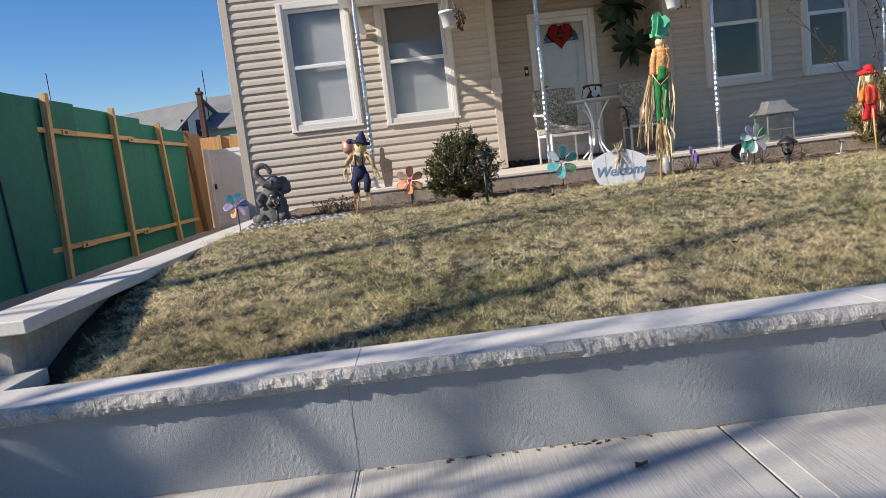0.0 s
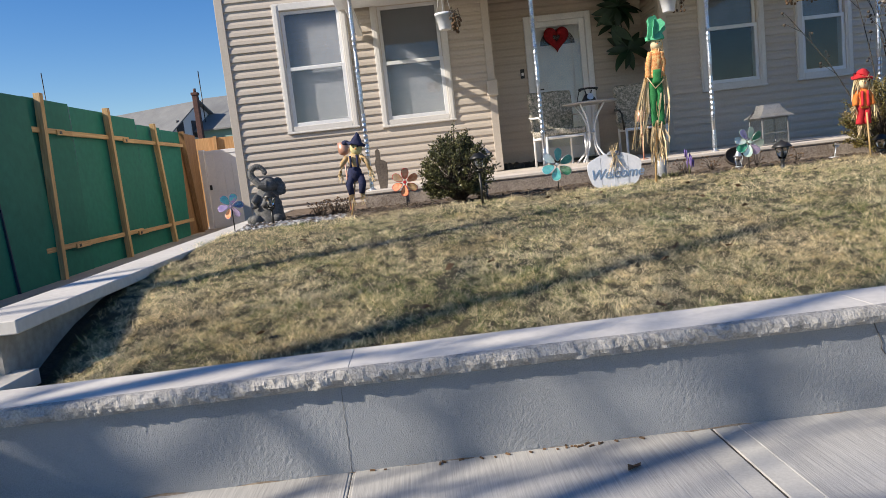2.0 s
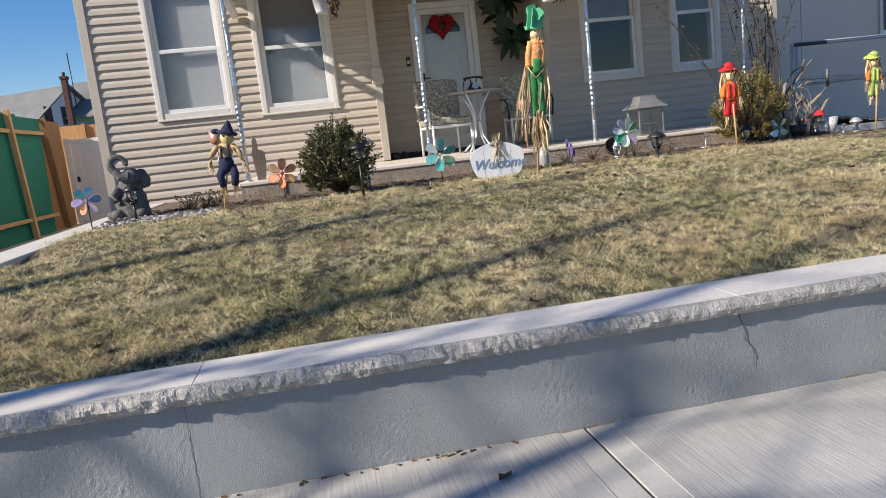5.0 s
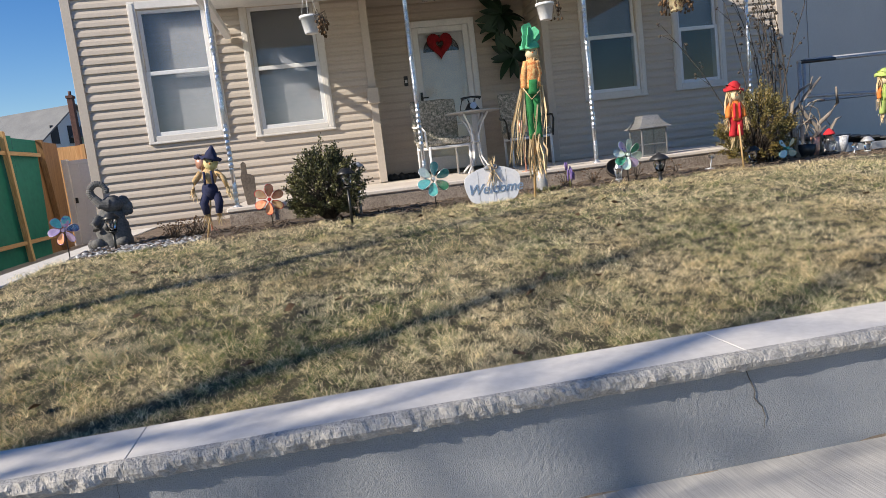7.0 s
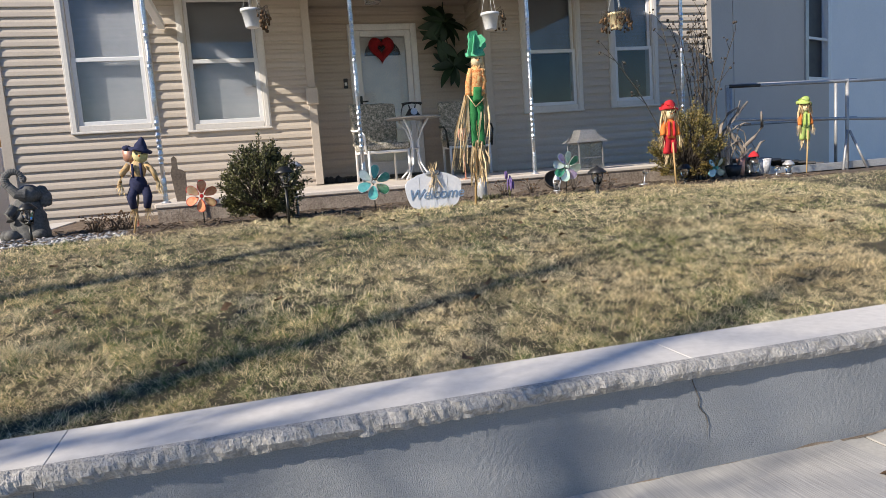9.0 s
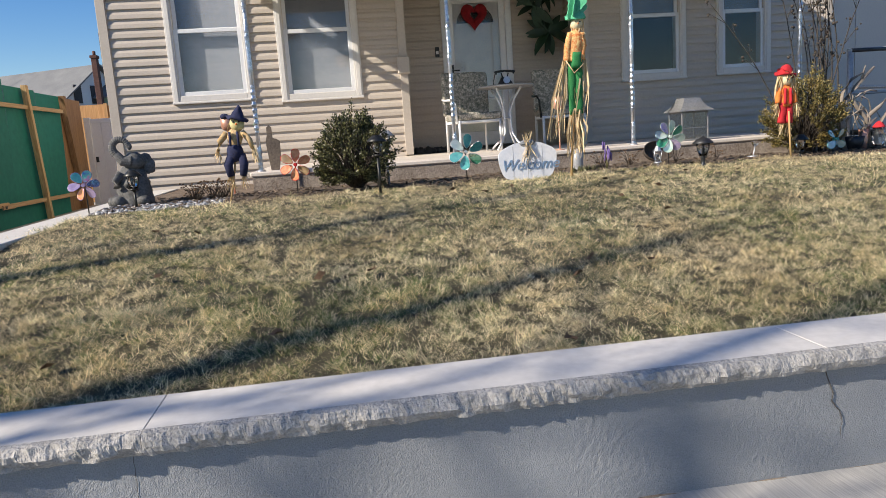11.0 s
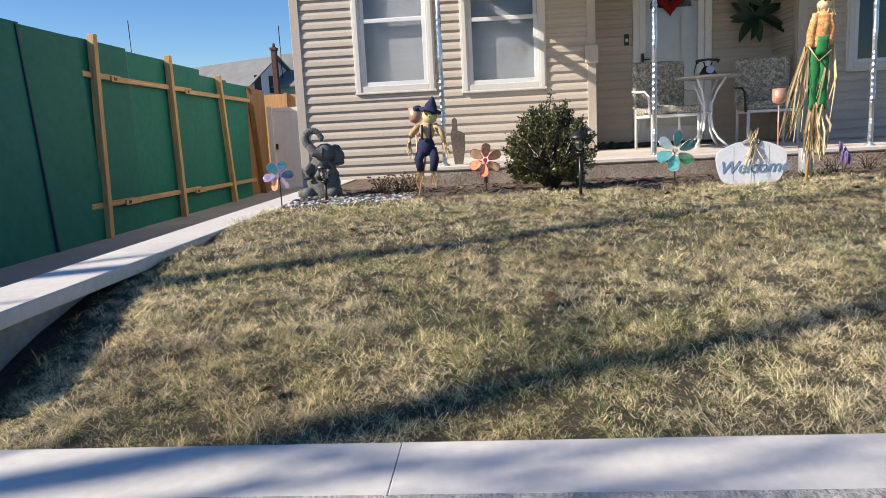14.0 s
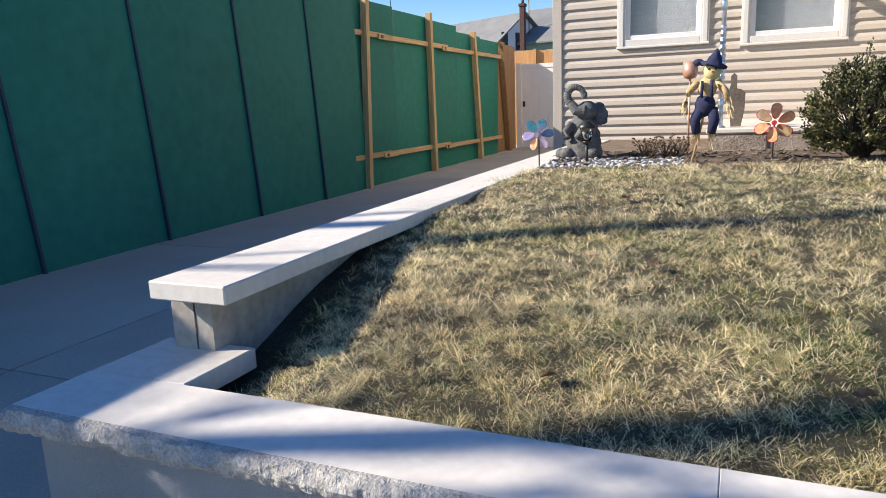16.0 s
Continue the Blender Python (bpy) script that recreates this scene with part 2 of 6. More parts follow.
def grass_material():
    m = surf("winter_grass", (0.55, 0.425, 0.225), (0.96, 0.83, 0.55), 2.0, 40, 0.75, 0, 0, 0, 0, 0.95)
    nt = m.node_tree
    N, L = nt.nodes, nt.links
    co = N.new("ShaderNodeTexCoord")
    patch = N.new("ShaderNodeTexNoise")
    patch.inputs["Scale"].default_value, patch.inputs["Detail"].default_value = 1.5, 4
    L.new(co.outputs["Object"], patch.inputs["Vector"])
    geo = N.new("ShaderNodeNewGeometry")
    sub = N.new("ShaderNodeMath")
    sub.operation = "SUBTRACT"
    wide = N.new("ShaderNodeMapRange")
    wide.inputs["From Min"].default_value, wide.inputs["From Max"].default_value = 0.32, 0.68
    wide.inputs["To Min"].default_value, wide.inputs["To Max"].default_value = 0.08, 0.76
    L.new(patch.outputs["Fac"], wide.inputs["Value"])
    L.new(wide.outputs[0], sub.inputs[0])
    L.new(geo.outputs["Random Per Island"], sub.inputs[1])
    ramp = N.new("ShaderNodeMapRange")
    ramp.inputs["From Min"].default_value, ramp.inputs["From Max"].default_value = 0.06, 0.22
    L.new(sub.outputs[0], ramp.inputs["Value"])
    mix = N.new("ShaderNodeMix")
    mix.data_type = "RGBA"
    bs = N["Principled BSDF"]
    old = bs.inputs["Base Color"].links[0].from_socket
    L.new(ramp.outputs[0], mix.inputs["Factor"])
    L.new(old, mix.inputs["A"])
    mix.inputs["B"].default_value = (0.155, 0.205, 0.06, 1)
    L.new(mix.outputs["Result"], bs.inputs["Base Color"])
    bs.inputs["Specular IOR Level"].default_value = 0.25
    thin = N.new("ShaderNodeBsdfTranslucent")
    both = N.new("ShaderNodeMixShader")
    both.inputs[0].default_value = 0.38
    L.new(mix.outputs["Result"], thin.inputs["Color"])
    L.new(bs.outputs[0], both.inputs[1])
    L.new(thin.outputs[0], both.inputs[2])
    L.new(both.outputs[0], N["Material Output"].inputs["Surface"])
    return m


GRASS = grass_material()


# ---- mesh tools ----
class Build:
    """Collects shapes with their materials in one mesh."""

    def __init__(self):
        self.bm, self.mats = bmesh.new(), []

    def slot(self, mat):
        if mat not in self.mats:
            self.mats.append(mat)
        return self.mats.index(mat)

    def box(self, a, b, mat, bevel=0.0, m=None):
        c = [(a[i] + b[i]) / 2 for i in range(3)]
        s = [abs(b[i] - a[i]) for i in range(3)]
        r = bmesh.ops.create_cube(self.bm, size=1, matrix=(m or Matrix()) @ Matrix.Translation(c) @ Matrix.Diagonal((*s, 1)))
        vs = r["verts"]
        if bevel:
            es = list({e for v in vs for e in v.link_edges})
            fs = bmesh.ops.bevel(self.bm, geom=es, offset=bevel, segments=1, affect="EDGES")["faces"]
            vs = {v for f in fs for v in f.verts} | {v for v in vs if v.is_valid}
        k = self.slot(mat)
        for f in {f for v in vs for f in v.link_faces}:
            f.material_index = k
        return self

    def tube(self, pts, radii, mat, n=8, smooth=True):
        pts = [Vector(p) for p in pts]
        if not hasattr(radii, "__len__"):
            radii = [radii] * len(pts)
        k, rings = self.slot(mat), []
        for i, p in enumerate(pts):
            d = (pts[min(i + 1, len(pts) - 1)] - pts[max(i - 1, 0)]).normalized()
            u = d.cross(Vector((0, 0, 1)) if abs(d.z) < 0.9 else Vector((1, 0, 0))).normalized()
            w = d.cross(u)
            rings.append([self.bm.verts.new(p + radii[i] * (math.cos(2 * math.pi * j / n) * u + math.sin(2 * math.pi * j / n) * w)) for j in range(n)])
        for r0, r1 in zip(rings, rings[1:]):
            for j in range(n):
                f = self.bm.faces.new((r0[j], r0[(j + 1) % n], r1[(j + 1) % n], r1[j]))
                f.material_index, f.smooth = k, smooth
        for r in (rings[0], rings[-1]):
            f = self.bm.faces.new(r)
            f.material_index = k
        return self

    def ball(self, c, r, mat, seg=14, ring=9, rough=0.0, m=None):
        if not hasattr(r, "__len__"):
            r = (r, r, r)
        res = bmesh.ops.create_uvsphere(self.bm, u_segments=seg, v_segments=ring, radius=1)
        k = self.slot(mat)
        mm = Matrix.Translation(c) @ (m or Matrix()) @ Matrix.Diagonal((*r, 1))
        for v in res["verts"]:
            q = v.co * (1 + rough * noise.noise(v.co * 2.3 + Vector(c) * 7))
            v.co = mm @ q
        for f in {f for v in res["verts"] for f in v.link_faces}:
            f.material_index, f.smooth = k, True
        return self

    def lathe(self, c, prof, mat, n=16, squash=1.0):
        """Turned shape round the upright through c: rows of radius and height."""
        k, rings = self.slot(mat), []
        for r, z in prof:
            rings.append([self.bm.verts.new((c[0] + r * math.cos(2 * math.pi * j / n), c[1] + squash * r * math.sin(2 * math.pi * j / n), c[2] + z)) for j in range(n)])
        for r0, r1 in zip(rings, rings[1:]):
            for j in range(n):
                f = self.bm.faces.new((r0[j], r0[(j + 1) % n], r1[(j + 1) % n], r1[j]))
                f.material_index, f.smooth = k, n > 8
        for r in (rings[0], rings[-1]):
            self.bm.faces.new(r).material_index = k
        return self

    def sheet(self, pts, mat, thick=0.004, way=(0, -1, 0)):
        """A flat outline given thickness."""
        k, way = self.slot(mat), Vector(way) * thick
        a = [self.bm.verts.new(Vector(p)) for p in pts]
        b = [self.bm.verts.new(Vector(p) + way) for p in pts]
        fs = [self.bm.faces.new(a), self.bm.faces.new(b[::-1])]
        for i in range(len(a)):
            j = (i + 1) % len(a)
            fs.append(self.bm.faces.new((a[j], a[i], b[i], b[j])))
        for f in fs:
            f.material_index = k
        return self

    def strands(self, top, bottom, count, spread, mat, width=0.006, sag=0.02, seed=1):
        """Loose flat strands that hang from round top to round bottom."""
        rnd, k = random.Random(seed), self.slot(mat)
        for _ in range(count):
            p = Vector(top) + Vector((rnd.uniform(-1, 1) * spread[0], rnd.uniform(-1, 1) * spread[0], rnd.uniform(-0.02, 0.02)))
            q = Vector(bottom) + Vector((rnd.uniform(-1, 1) * spread[1], rnd.uniform(-1, 1) * spread[1] * 0.6, rnd.uniform(-0.06, 0.06)))
            mid = (p + q) / 2 + Vector((rnd.uniform(-sag, sag), rnd.uniform(-sag, sag), 0))
            an = rnd.uniform(0, math.pi)
            w = Vector((math.cos(an), math.sin(an), 0)) * width * rnd.uniform(0.5, 1.2)
            row = [[self.bm.verts.new(x - w * s), self.bm.verts.new(x + w * s)] for x, s in ((p, 1), (mid, 1), (q, 0.4))]
            for r0, r1 in zip(row, row[1:]):
                f = self.bm.faces.new((r0[0], r0[1], r1[1], r1[0]))
                f.material_index = k
        return self

    def mesh(self, name):
        me = bpy.data.meshes.new(name)
        bmesh.ops.recalc_face_normals(self.bm, faces=self.bm.faces[:]) if len(self.bm.faces) < 20000 else None
        self.bm.to_mesh(me)
        self.bm.free()
        for m in self.mats:
            me.materials.append(m)
        return me

    def done(self, name, parent=None, label="", category="", group="", kind=""):
        ob = new(name, self.mesh(name))
        if parent:
            ob.parent = parent
            if parent.type == "EMPTY" and not parent.parent:
                ob.matrix_parent_inverse = Matrix.Translation(parent.location).inverted()
        return tagged(ob, label, category, group, kind)


def thing(name, label, category, at=(0, 0, 0), group="", kind=""):
    ob = new(name)
    ob.location = at
    ob.empty_display_size = 0.1
    return tagged(ob, label, category, group, kind)


def slab(name, a, b, mat, parent=None, label="", bevel=0.0, kind="", category=""):
    return Build().box(a, b, mat, bevel).done(name, parent, label, category, kind=kind)


def lawn_z(x, y):
    k = (1 - math.exp(-(max(y, 0.3) - 0.3) / 2.2)) / 0.80
    z = 0.375 + 0.36 * min(k, 1.0)
    z -= 0.02 * max(0.0, x - 4.0)
    if x < -1.35:
        z -= 0.03 * min(1.0, (-1.35 - x) / 0.35) * max(0.0, min(1.0, (3.4 - y) / 1.2))
    if x < -1.5:
        z += 0.07 * min(1.0, (-1.5 - x) / 0.25) * max(0.0, min(1.0, (y - 0.5) / 0.7)) * max(0.0, min(1.0, (2.6 - y) / 0.8))
    if x < -1.35:
        z = min(z, 0.640 + 0.008 * (y - 0.5) + 0.55 * max(0.0, x + 1.78))
    if x < -1.5:
        z -= 0.12 * min(1.0, (-1.5 - x) / 0.3) * max(0.0, min(1.0, (2.2 - y) / 1.5))
    return z + 0.012 * noise.noise((x * 2.1, y * 2.1, 0)) + 0.006 * noise.noise((x * 7, y * 7, 3))


# ---- ground, road, sidewalk ----
g = Build()
g.box((-300, -300, -0.30), (300, 300, -0.06), DIRT)
g.done("ground", None, "bare winter ground around the houses", "ground", kind="structure")
slab("road", (-60, -12, -0.2), (60, -4.6, -0.05), ASPHALT, None, "dark asphalt street", 0, "structure", "road")
slab("kerb", (-60, -4.6, -0.2), (60, -4.42, 0.0), SMOOTH_CONCRETE, None, "plain concrete kerb along the street", 0.01, "structure", "kerb")
slab("far_bank", (-60, -24, -0.2), (60, -12.0, 0.0), DIRT, None, "bare ground across the street", 0, "structure", "ground")
pav = slab("pavement", (-16, -4.42, -0.2), (16, 0.3, -0.012), JOINT, None, "brushed concrete sidewalk with tooled joints", 0, "structure", "sidewalk")


# ---- front retaining wall ----
FRONT = slab("front_wall", (-2.095, 0.075, -0.05), (9.6, 0.29, 0.335), JOINT, None, "low grey stucco retaining wall with limestone coping", 0, "structure", "retaining wall")
rnd = random.Random(5)


def stucco_panel(x0, x1):
    """A rendered panel with a slightly uneven face."""
    b = Build()
    k = b.slot(STUCCO)
    near = x1 < 4
    nx, nz = (int((x1 - x0) / 0.0048), 74) if near else (int((x1 - x0) / 0.05), 8)

    def face_y(x, z):
        if not near:
            return 0.047
        p = Vector((x, 0.0, z))
        worn = 0.35 + 0.9 * max(0.0, min(1.0, 0.5 + 1.2 * noise.noise(p * 2.3)))
        return 0.048 - worn * 0.0034 * max(0.0, noise.noise(p * 92) - 0.08) - worn * 0.0014 * noise.noise(p * 60 + Vector((9, 0, 4))) - 0.0025 * noise.noise(p * 4)

    v = [[b.bm.verts.new((x0 + (x1 - x0) * i / nx, face_y(x0 + (x1 - x0) * i / nx, -0.02 + 0.355 * j / nz), -0.02 + 0.355 * j / nz)) for j in range(nz + 1)] for i in range(nx + 1)]
    for i in range(nx):
        for j in range(nz):
            f = b.bm.faces.new((v[i][j], v[i + 1][j], v[i + 1][j + 1], v[i][j + 1]))
            f.material_index, f.smooth = k, True
    for i in (0, nx):
        e = [b.bm.verts.new((v[i][j].co.x, 0.078, v[i][j].co.z)) for j in range(nz + 1)]
        for j in range(nz):
            b.bm.faces.new((v[i][j], v[i][j + 1], e[j + 1], e[j])).material_index = k
    return b.done("stucco_panel", FRONT)


def coping_stone(x0, x1, y0, y1, z, name="coping_stone", parent=None, rough_front=True, thick=0.072):
    """A limestone cap with sawn top and a split, chipped front edge, coloured darker for its shade."""
    b = Build()
    b.box((x0, y0 + 0.035, z - thick), (x1, y1, z), LIMESTONE, 0.002)
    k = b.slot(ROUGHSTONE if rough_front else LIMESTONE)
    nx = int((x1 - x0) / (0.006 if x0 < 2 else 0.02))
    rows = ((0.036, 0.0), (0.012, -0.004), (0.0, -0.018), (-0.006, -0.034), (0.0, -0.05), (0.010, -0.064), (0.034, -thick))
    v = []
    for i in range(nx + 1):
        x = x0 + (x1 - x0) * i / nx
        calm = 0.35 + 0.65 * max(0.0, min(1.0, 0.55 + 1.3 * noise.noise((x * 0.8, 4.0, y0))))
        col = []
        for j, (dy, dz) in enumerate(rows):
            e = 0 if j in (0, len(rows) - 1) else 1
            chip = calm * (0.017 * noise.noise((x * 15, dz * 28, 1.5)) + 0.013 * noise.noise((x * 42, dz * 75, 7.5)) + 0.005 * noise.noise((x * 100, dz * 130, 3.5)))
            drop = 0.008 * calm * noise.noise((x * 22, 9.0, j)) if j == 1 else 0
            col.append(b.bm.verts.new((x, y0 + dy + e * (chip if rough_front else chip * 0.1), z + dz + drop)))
        v.append(col)
    for i in range(nx):
        for j in range(len(rows) - 1):
            f = b.bm.faces.new((v[i][j], v[i][j + 1], v[i + 1][j + 1], v[i + 1][j]))
            f.material_index = k
    for i in (0, nx):
        b.bm.faces.new(v[i]).material_index = k
    return b.done(name, parent)


edges = [-2.19, -0.353, 1.648, 3.65, 5.65, 7.65, 9.65]
for a, c in zip(edges, edges[1:]):
    coping_stone(a + 0.0006, c - 0.0006, 0.0, 0.302, 0.41, parent=FRONT)
cuts = [-2.105, 2.6, 9.6]
for a, c in zip(cuts, cuts[1:]):
    stucco_panel(a + 0.001, c - 0.001)
slab("end_panel", (-2.109, 0.05, 0.002), (-2.095, 0.60, 0.335), STUCCO, FRONT)
crack = Build()
cp = [(1.652, 0.044, 0.337)]
while cp[-1][2] > 0.12:
    cp.append((cp[-1][0] + rnd.uniform(-0.006, 0.016), 0.0435, cp[-1][2] - rnd.uniform(0.012, 0.03)))
crack.tube(cp, [0.0018] * (len(cp) - 3) + [0.0014, 0.001, 0.0006], JOINT, 4)
crack.done("crack", FRONT, "jagged dark crack")
seam = Build()
seam.tube([(-0.392 + rnd.uniform(-0.002, 0.002), 0.0455, 0.337 - 0.02 * i) for i in range(18)], 0.0006, JOINT, 4)
seam.done("crack", FRONT, "thin upright render joint")

# ---- side wall along the driveway ----
SIDE = slab("side_wall", (-2.095, 0.565, -0.05), (-1.925, 7.3, 0.602), BLOCK, None, "tan block side wall with raised limestone coping", 0, "structure", "retaining wall")
# Black sheet low on the inner face: tar, plus the wall's shade as colour.
tar_pts = [(-1.924, y, 0.30 + 0.31 * (1 - math.exp(-(y - 0.5) / 1.5)) + 0.022 * noise.noise((y * 7, 2.0, 0)) + 0.012 * noise.noise((y * 19, 5.0, 0))) for y in [0.6 + 0.09 * i for i in range(41)]]
tar_pts = [(x, y, min(z, 0.60)) for x, y, z in tar_pts]
Build().sheet(tar_pts + [(-1.924, 4.2, 0.20), (-1.924, 0.6, 0.20)], TAR, 0.006, (1, 0, 0)).done("tar_coat", SIDE, "black tar coat with the wall-foot shade in its colour")
Build().box((-1.998, 0.5625, 0.41), (-1.993, 0.566, 0.60), JOINT).done("mortar_joint", SIDE)
coping_low = Build().box((-2.19, 0.304, 0.338), (-1.815, 0.635, 0.41), LIMESTONE, 0.004).done("coping_stone", SIDE)
rise = Matrix(((1, 0, 0, 0), (0, 1, 0, 0), (0, 0.008, 1, -0.0038), (0, 0, 0, 1)))
py = [0.475, 2.05, 4.05, 5.7, 7.3]
for a, c in zip(py, py[1:]):
    Build().box((-2.095, a + 0.0015, 0.60), (-1.785, c - 0.0015, 0.662), LIMESTONE, 0.005, rise).done("coping_stone", SIDE)

# ---- driveway ----
DRIVEWAY = slab("driveway", (-6.4, -0.6, -0.2), (-2.03, 22, -0.02), JOINT, None, "concrete driveway slabs beside the green fence", 0, "structure", "driveway")


def drive_z(y):
    return 0.0 + 0.075 * min(1.0, max(0.0, y + 0.4) / 1.6) + 0.008 * max(0.0, y - 1.2)


def drive_slab(x0, x1, y0, y1):
    b = Build()
    k = b.slot(DRIVE)
    pts = [(x0, y0), (x1, y0), (x1, y1), (x0, y1)]
    lo = [b.bm.verts.new((x, y, -0.1)) for x, y in pts]
    hi = [b.bm.verts.new((x, y, drive_z(y))) for x, y in pts]
    b.bm.faces.new(hi)
    for i in range(4):
        b.bm.faces.new((lo[i], lo[(i + 1) % 4], hi[(i + 1) % 4], hi[i]))
    b.done("slab", DRIVEWAY)


ys = [-0.05, 0.85, 3.35, 5.85, 8.35, 10.85, 13.35, 15.85, 22]
for a, c in zip(ys, ys[1:]):
    for x0, x1 in ((-5.4, -3.42), (-3.405, -2.04)):
        drive_slab(x0, x1, a + 0.006, c - 0.006)

# ---- green plywood fence ----
FENCE = thing("fence", "tall green painted plywood fence on bare lumber posts", "fence")


def ply(y0, y1, x, lean=0.0, mat=GREEN_PLY, z0=0.10, z1=2.60, skew=0.0):
    b = Build()
    k = b.slot(mat)
    n = 6
    rows = []
    for s in range(n + 1):
        z = z0 + (z1 - z0) * s / n
        bow = 0.015 * math.sin(math.pi * s / n) * lean * 8
        rows.append([b.bm.verts.new((x + d + bow + lean * (s / n - 0.5), y - skew * s / n, z)) for d, y in ((0, y0), (0, y1), (-0.018, y1), (-0.018, y0))])
    for r0, r1 in zip(rows, rows[1:]):
        for j in range(4):
            f = b.bm.faces.new((r0[j], r0[(j + 1) % 4], r1[(j + 1) % 4], r1[j]))
            f.material_index = b.slot(PLY_EDGE) if j in (1, 3) and mat is GREEN_PLY else k
    b.bm.faces.new(rows[0]).material_index = k
    b.bm.faces.new(rows[-1]).material_index = k
    return b.done("panel", FENCE)


LEAN = Matrix(((1, 0, 0, 0), (0, 1, -0.085, 0.01), (0, 0, 1, 0), (0, 0, 0, 1)))
seams = [-1.35, -0.13, 1.09, 2.28, 3.52, 4.83, 6.08, 7.12]
for i, (a, c) in enumerate(zip(seams, seams[1:])):
    xs_ = -5.075 + 0.013 * i
    ply(a, c + 0.06, xs_, 0.012 + 0.006 * (i % 2), z1=2.58 + 0.02 * (i % 2), z0=drive_z(a) - 0.03, skew=0.21)
    Build().box((xs_ - 0.03, a - 0.010, drive_z(a) - 0.03), (xs_ + 0.012, a + 0.014, 2.57), PLY_EDGE, 0.002, LEAN).done("edge_strip", FENCE)
for i, (a, c) in enumerate(((7.0, 8.2), (8.21, 9.42), (9.43, 10.64), (10.65, 11.86), (11.87, 12.98))):
    ply(a, c, -5.045 - 0.012 * (a - 6.95), 0.01, z1=(2.60, 2.57, 2.55, 2.46, 2.43)[i], z0=drive_z(a) - 0.03, skew=-0.04 * i)
ply(13.0, 13.7, -5.12, 0.0, SHADED_PLY, z1=2.42, z0=0.14, skew=-0.2)
ply(13.72, 14.4, -5.14, 0.0, SHADED_PLY, z1=2.42, z0=0.14)


def fence_post(y_low, y_top, top, x0, x1, half, mat):
    """A timber post that leans a little along the fence."""
    z0 = drive_z(y_low)
    lean = (y_top - y_low) / (top - z0)
    m = Matrix(((1, 0, 0, 0), (0, 1, lean, y_low - lean * z0), (0, 0, 1, 0), (0, 0, 0, 1)))
    Build().box((x0, -half, z0 - 0.02), (x1, half, top), mat, 0.004, m).done("post", FENCE)


fence_post(7.12, 7.28, 2.66, -5.02, -4.93, 0.045, LUMBER)
fence_post(9.38, 9.36, 2.63, -5.03, -4.94, 0.045, LUMBER)
fence_post(11.68, 11.40, 2.50, -5.05, -4.96, 0.045, LUMBER)
fence_post(13.62, 13.20, 2.44, -5.11, -5.0, 0.06, SHADED_PLY)
for z in (2.17, 0.55):
    for a, c, dx in ((6.85, 7.9, 0.0), (7.8, 10.15, 0.0), (10.05, 13.0, 0.0)):
        Build().box((-5.045, a, z - 0.04 - 0.012 * (a - 7)), (-4.995, c, z + 0.03 - 0.012 * (a - 7)), LUMBER_Y, 0.003).done("rail", FENCE)
    for y in (7.85, 10.1):
        Build().box((-4.994, y - 0.22, z - 0.045 - 0.012 * (y - 7)), (-4.972, y + 0.2, z + 0.025 - 0.012 * (y - 7)), LUMBER_Y, 0.002).done("splice", FENCE)
        Build().box((-4.971, y - 0.16, z - 0.03 - 0.012 * (y - 7)), (-4.965, y - 0.10, z + 0.01 - 0.012 * (y - 7)), BLACK).done("hanger", FENCE)

GATE = thing("gate", "light grey vinyl driveway gate with a black latch", "gate", (-4, 14.4, 0.15))
Build().box((-5.10, 14.36, 0.13), (-4.98, 14.48, 2.06), GREY_GATE, 0.006).done("gate_post", GATE)
for i in range(12):
    x = -4.97 + i * 0.20
    Build().box((x, 14.40, 0.18), (x + 0.197, 14.43, 1.98), GREY_GATE, 0.004).done("board", GATE)
for z in (0.25, 1.98):
    Build().box((-4.97, 14.385, z - 0.04), (-2.56, 14.445, z + 0.05), GREY_GATE, 0.004).done("gate_rail", GATE)
Build().box((-4.95, 14.36, 1.10), (-4.90, 14.40, 1.22), BLACK, 0.004).done("latch", GATE)

REAR = thing("rear_fence", "bare orange-brown plywood fence behind the gate", "fence")
for i in range(5):
    Build().box((-6.6 + i * 1.22, 17.0, 0.1), (-5.39 + i * 1.22, 17.02, 2.52 - 0.02 * i), CEDAR).done("panel", REAR)
    Build().box((-6.64 + i * 1.22, 16.92, 0.1), (-6.56 + i * 1.22, 16.998, 2.56 - 0.02 * i), CEDAR).done("post", REAR)

# ---- house ----
HOUSE = thing("house", "two-storey house with tan lap vinyl siding and white windows", "house")
Y = 7.51
COURSE = 0.1135


def hollow(name, x0, x1, z0, z1, holes, y0, y1, parent, mat):
    """A wall of some thickness with rectangular openings."""
    b = Build()
    xs = sorted({x0, x1, *[h[0] for h in holes], *[h[1] for h in holes]})
    for xa, xb in zip(xs, xs[1:]):
        cuts = sorted((h[2], h[3]) for h in holes if h[0] < xb and h[1] > xa)
        z = z0
        for h0, h1 in cuts:
            if h0 > z:
                b.box((xa, y0, z), (xb, y1, h0), mat)
            z = h1
        if z < z1:
            b.box((xa, y0, z), (xb, y1, z1), mat)
    return b.done(name, parent)


lap_cache = {}


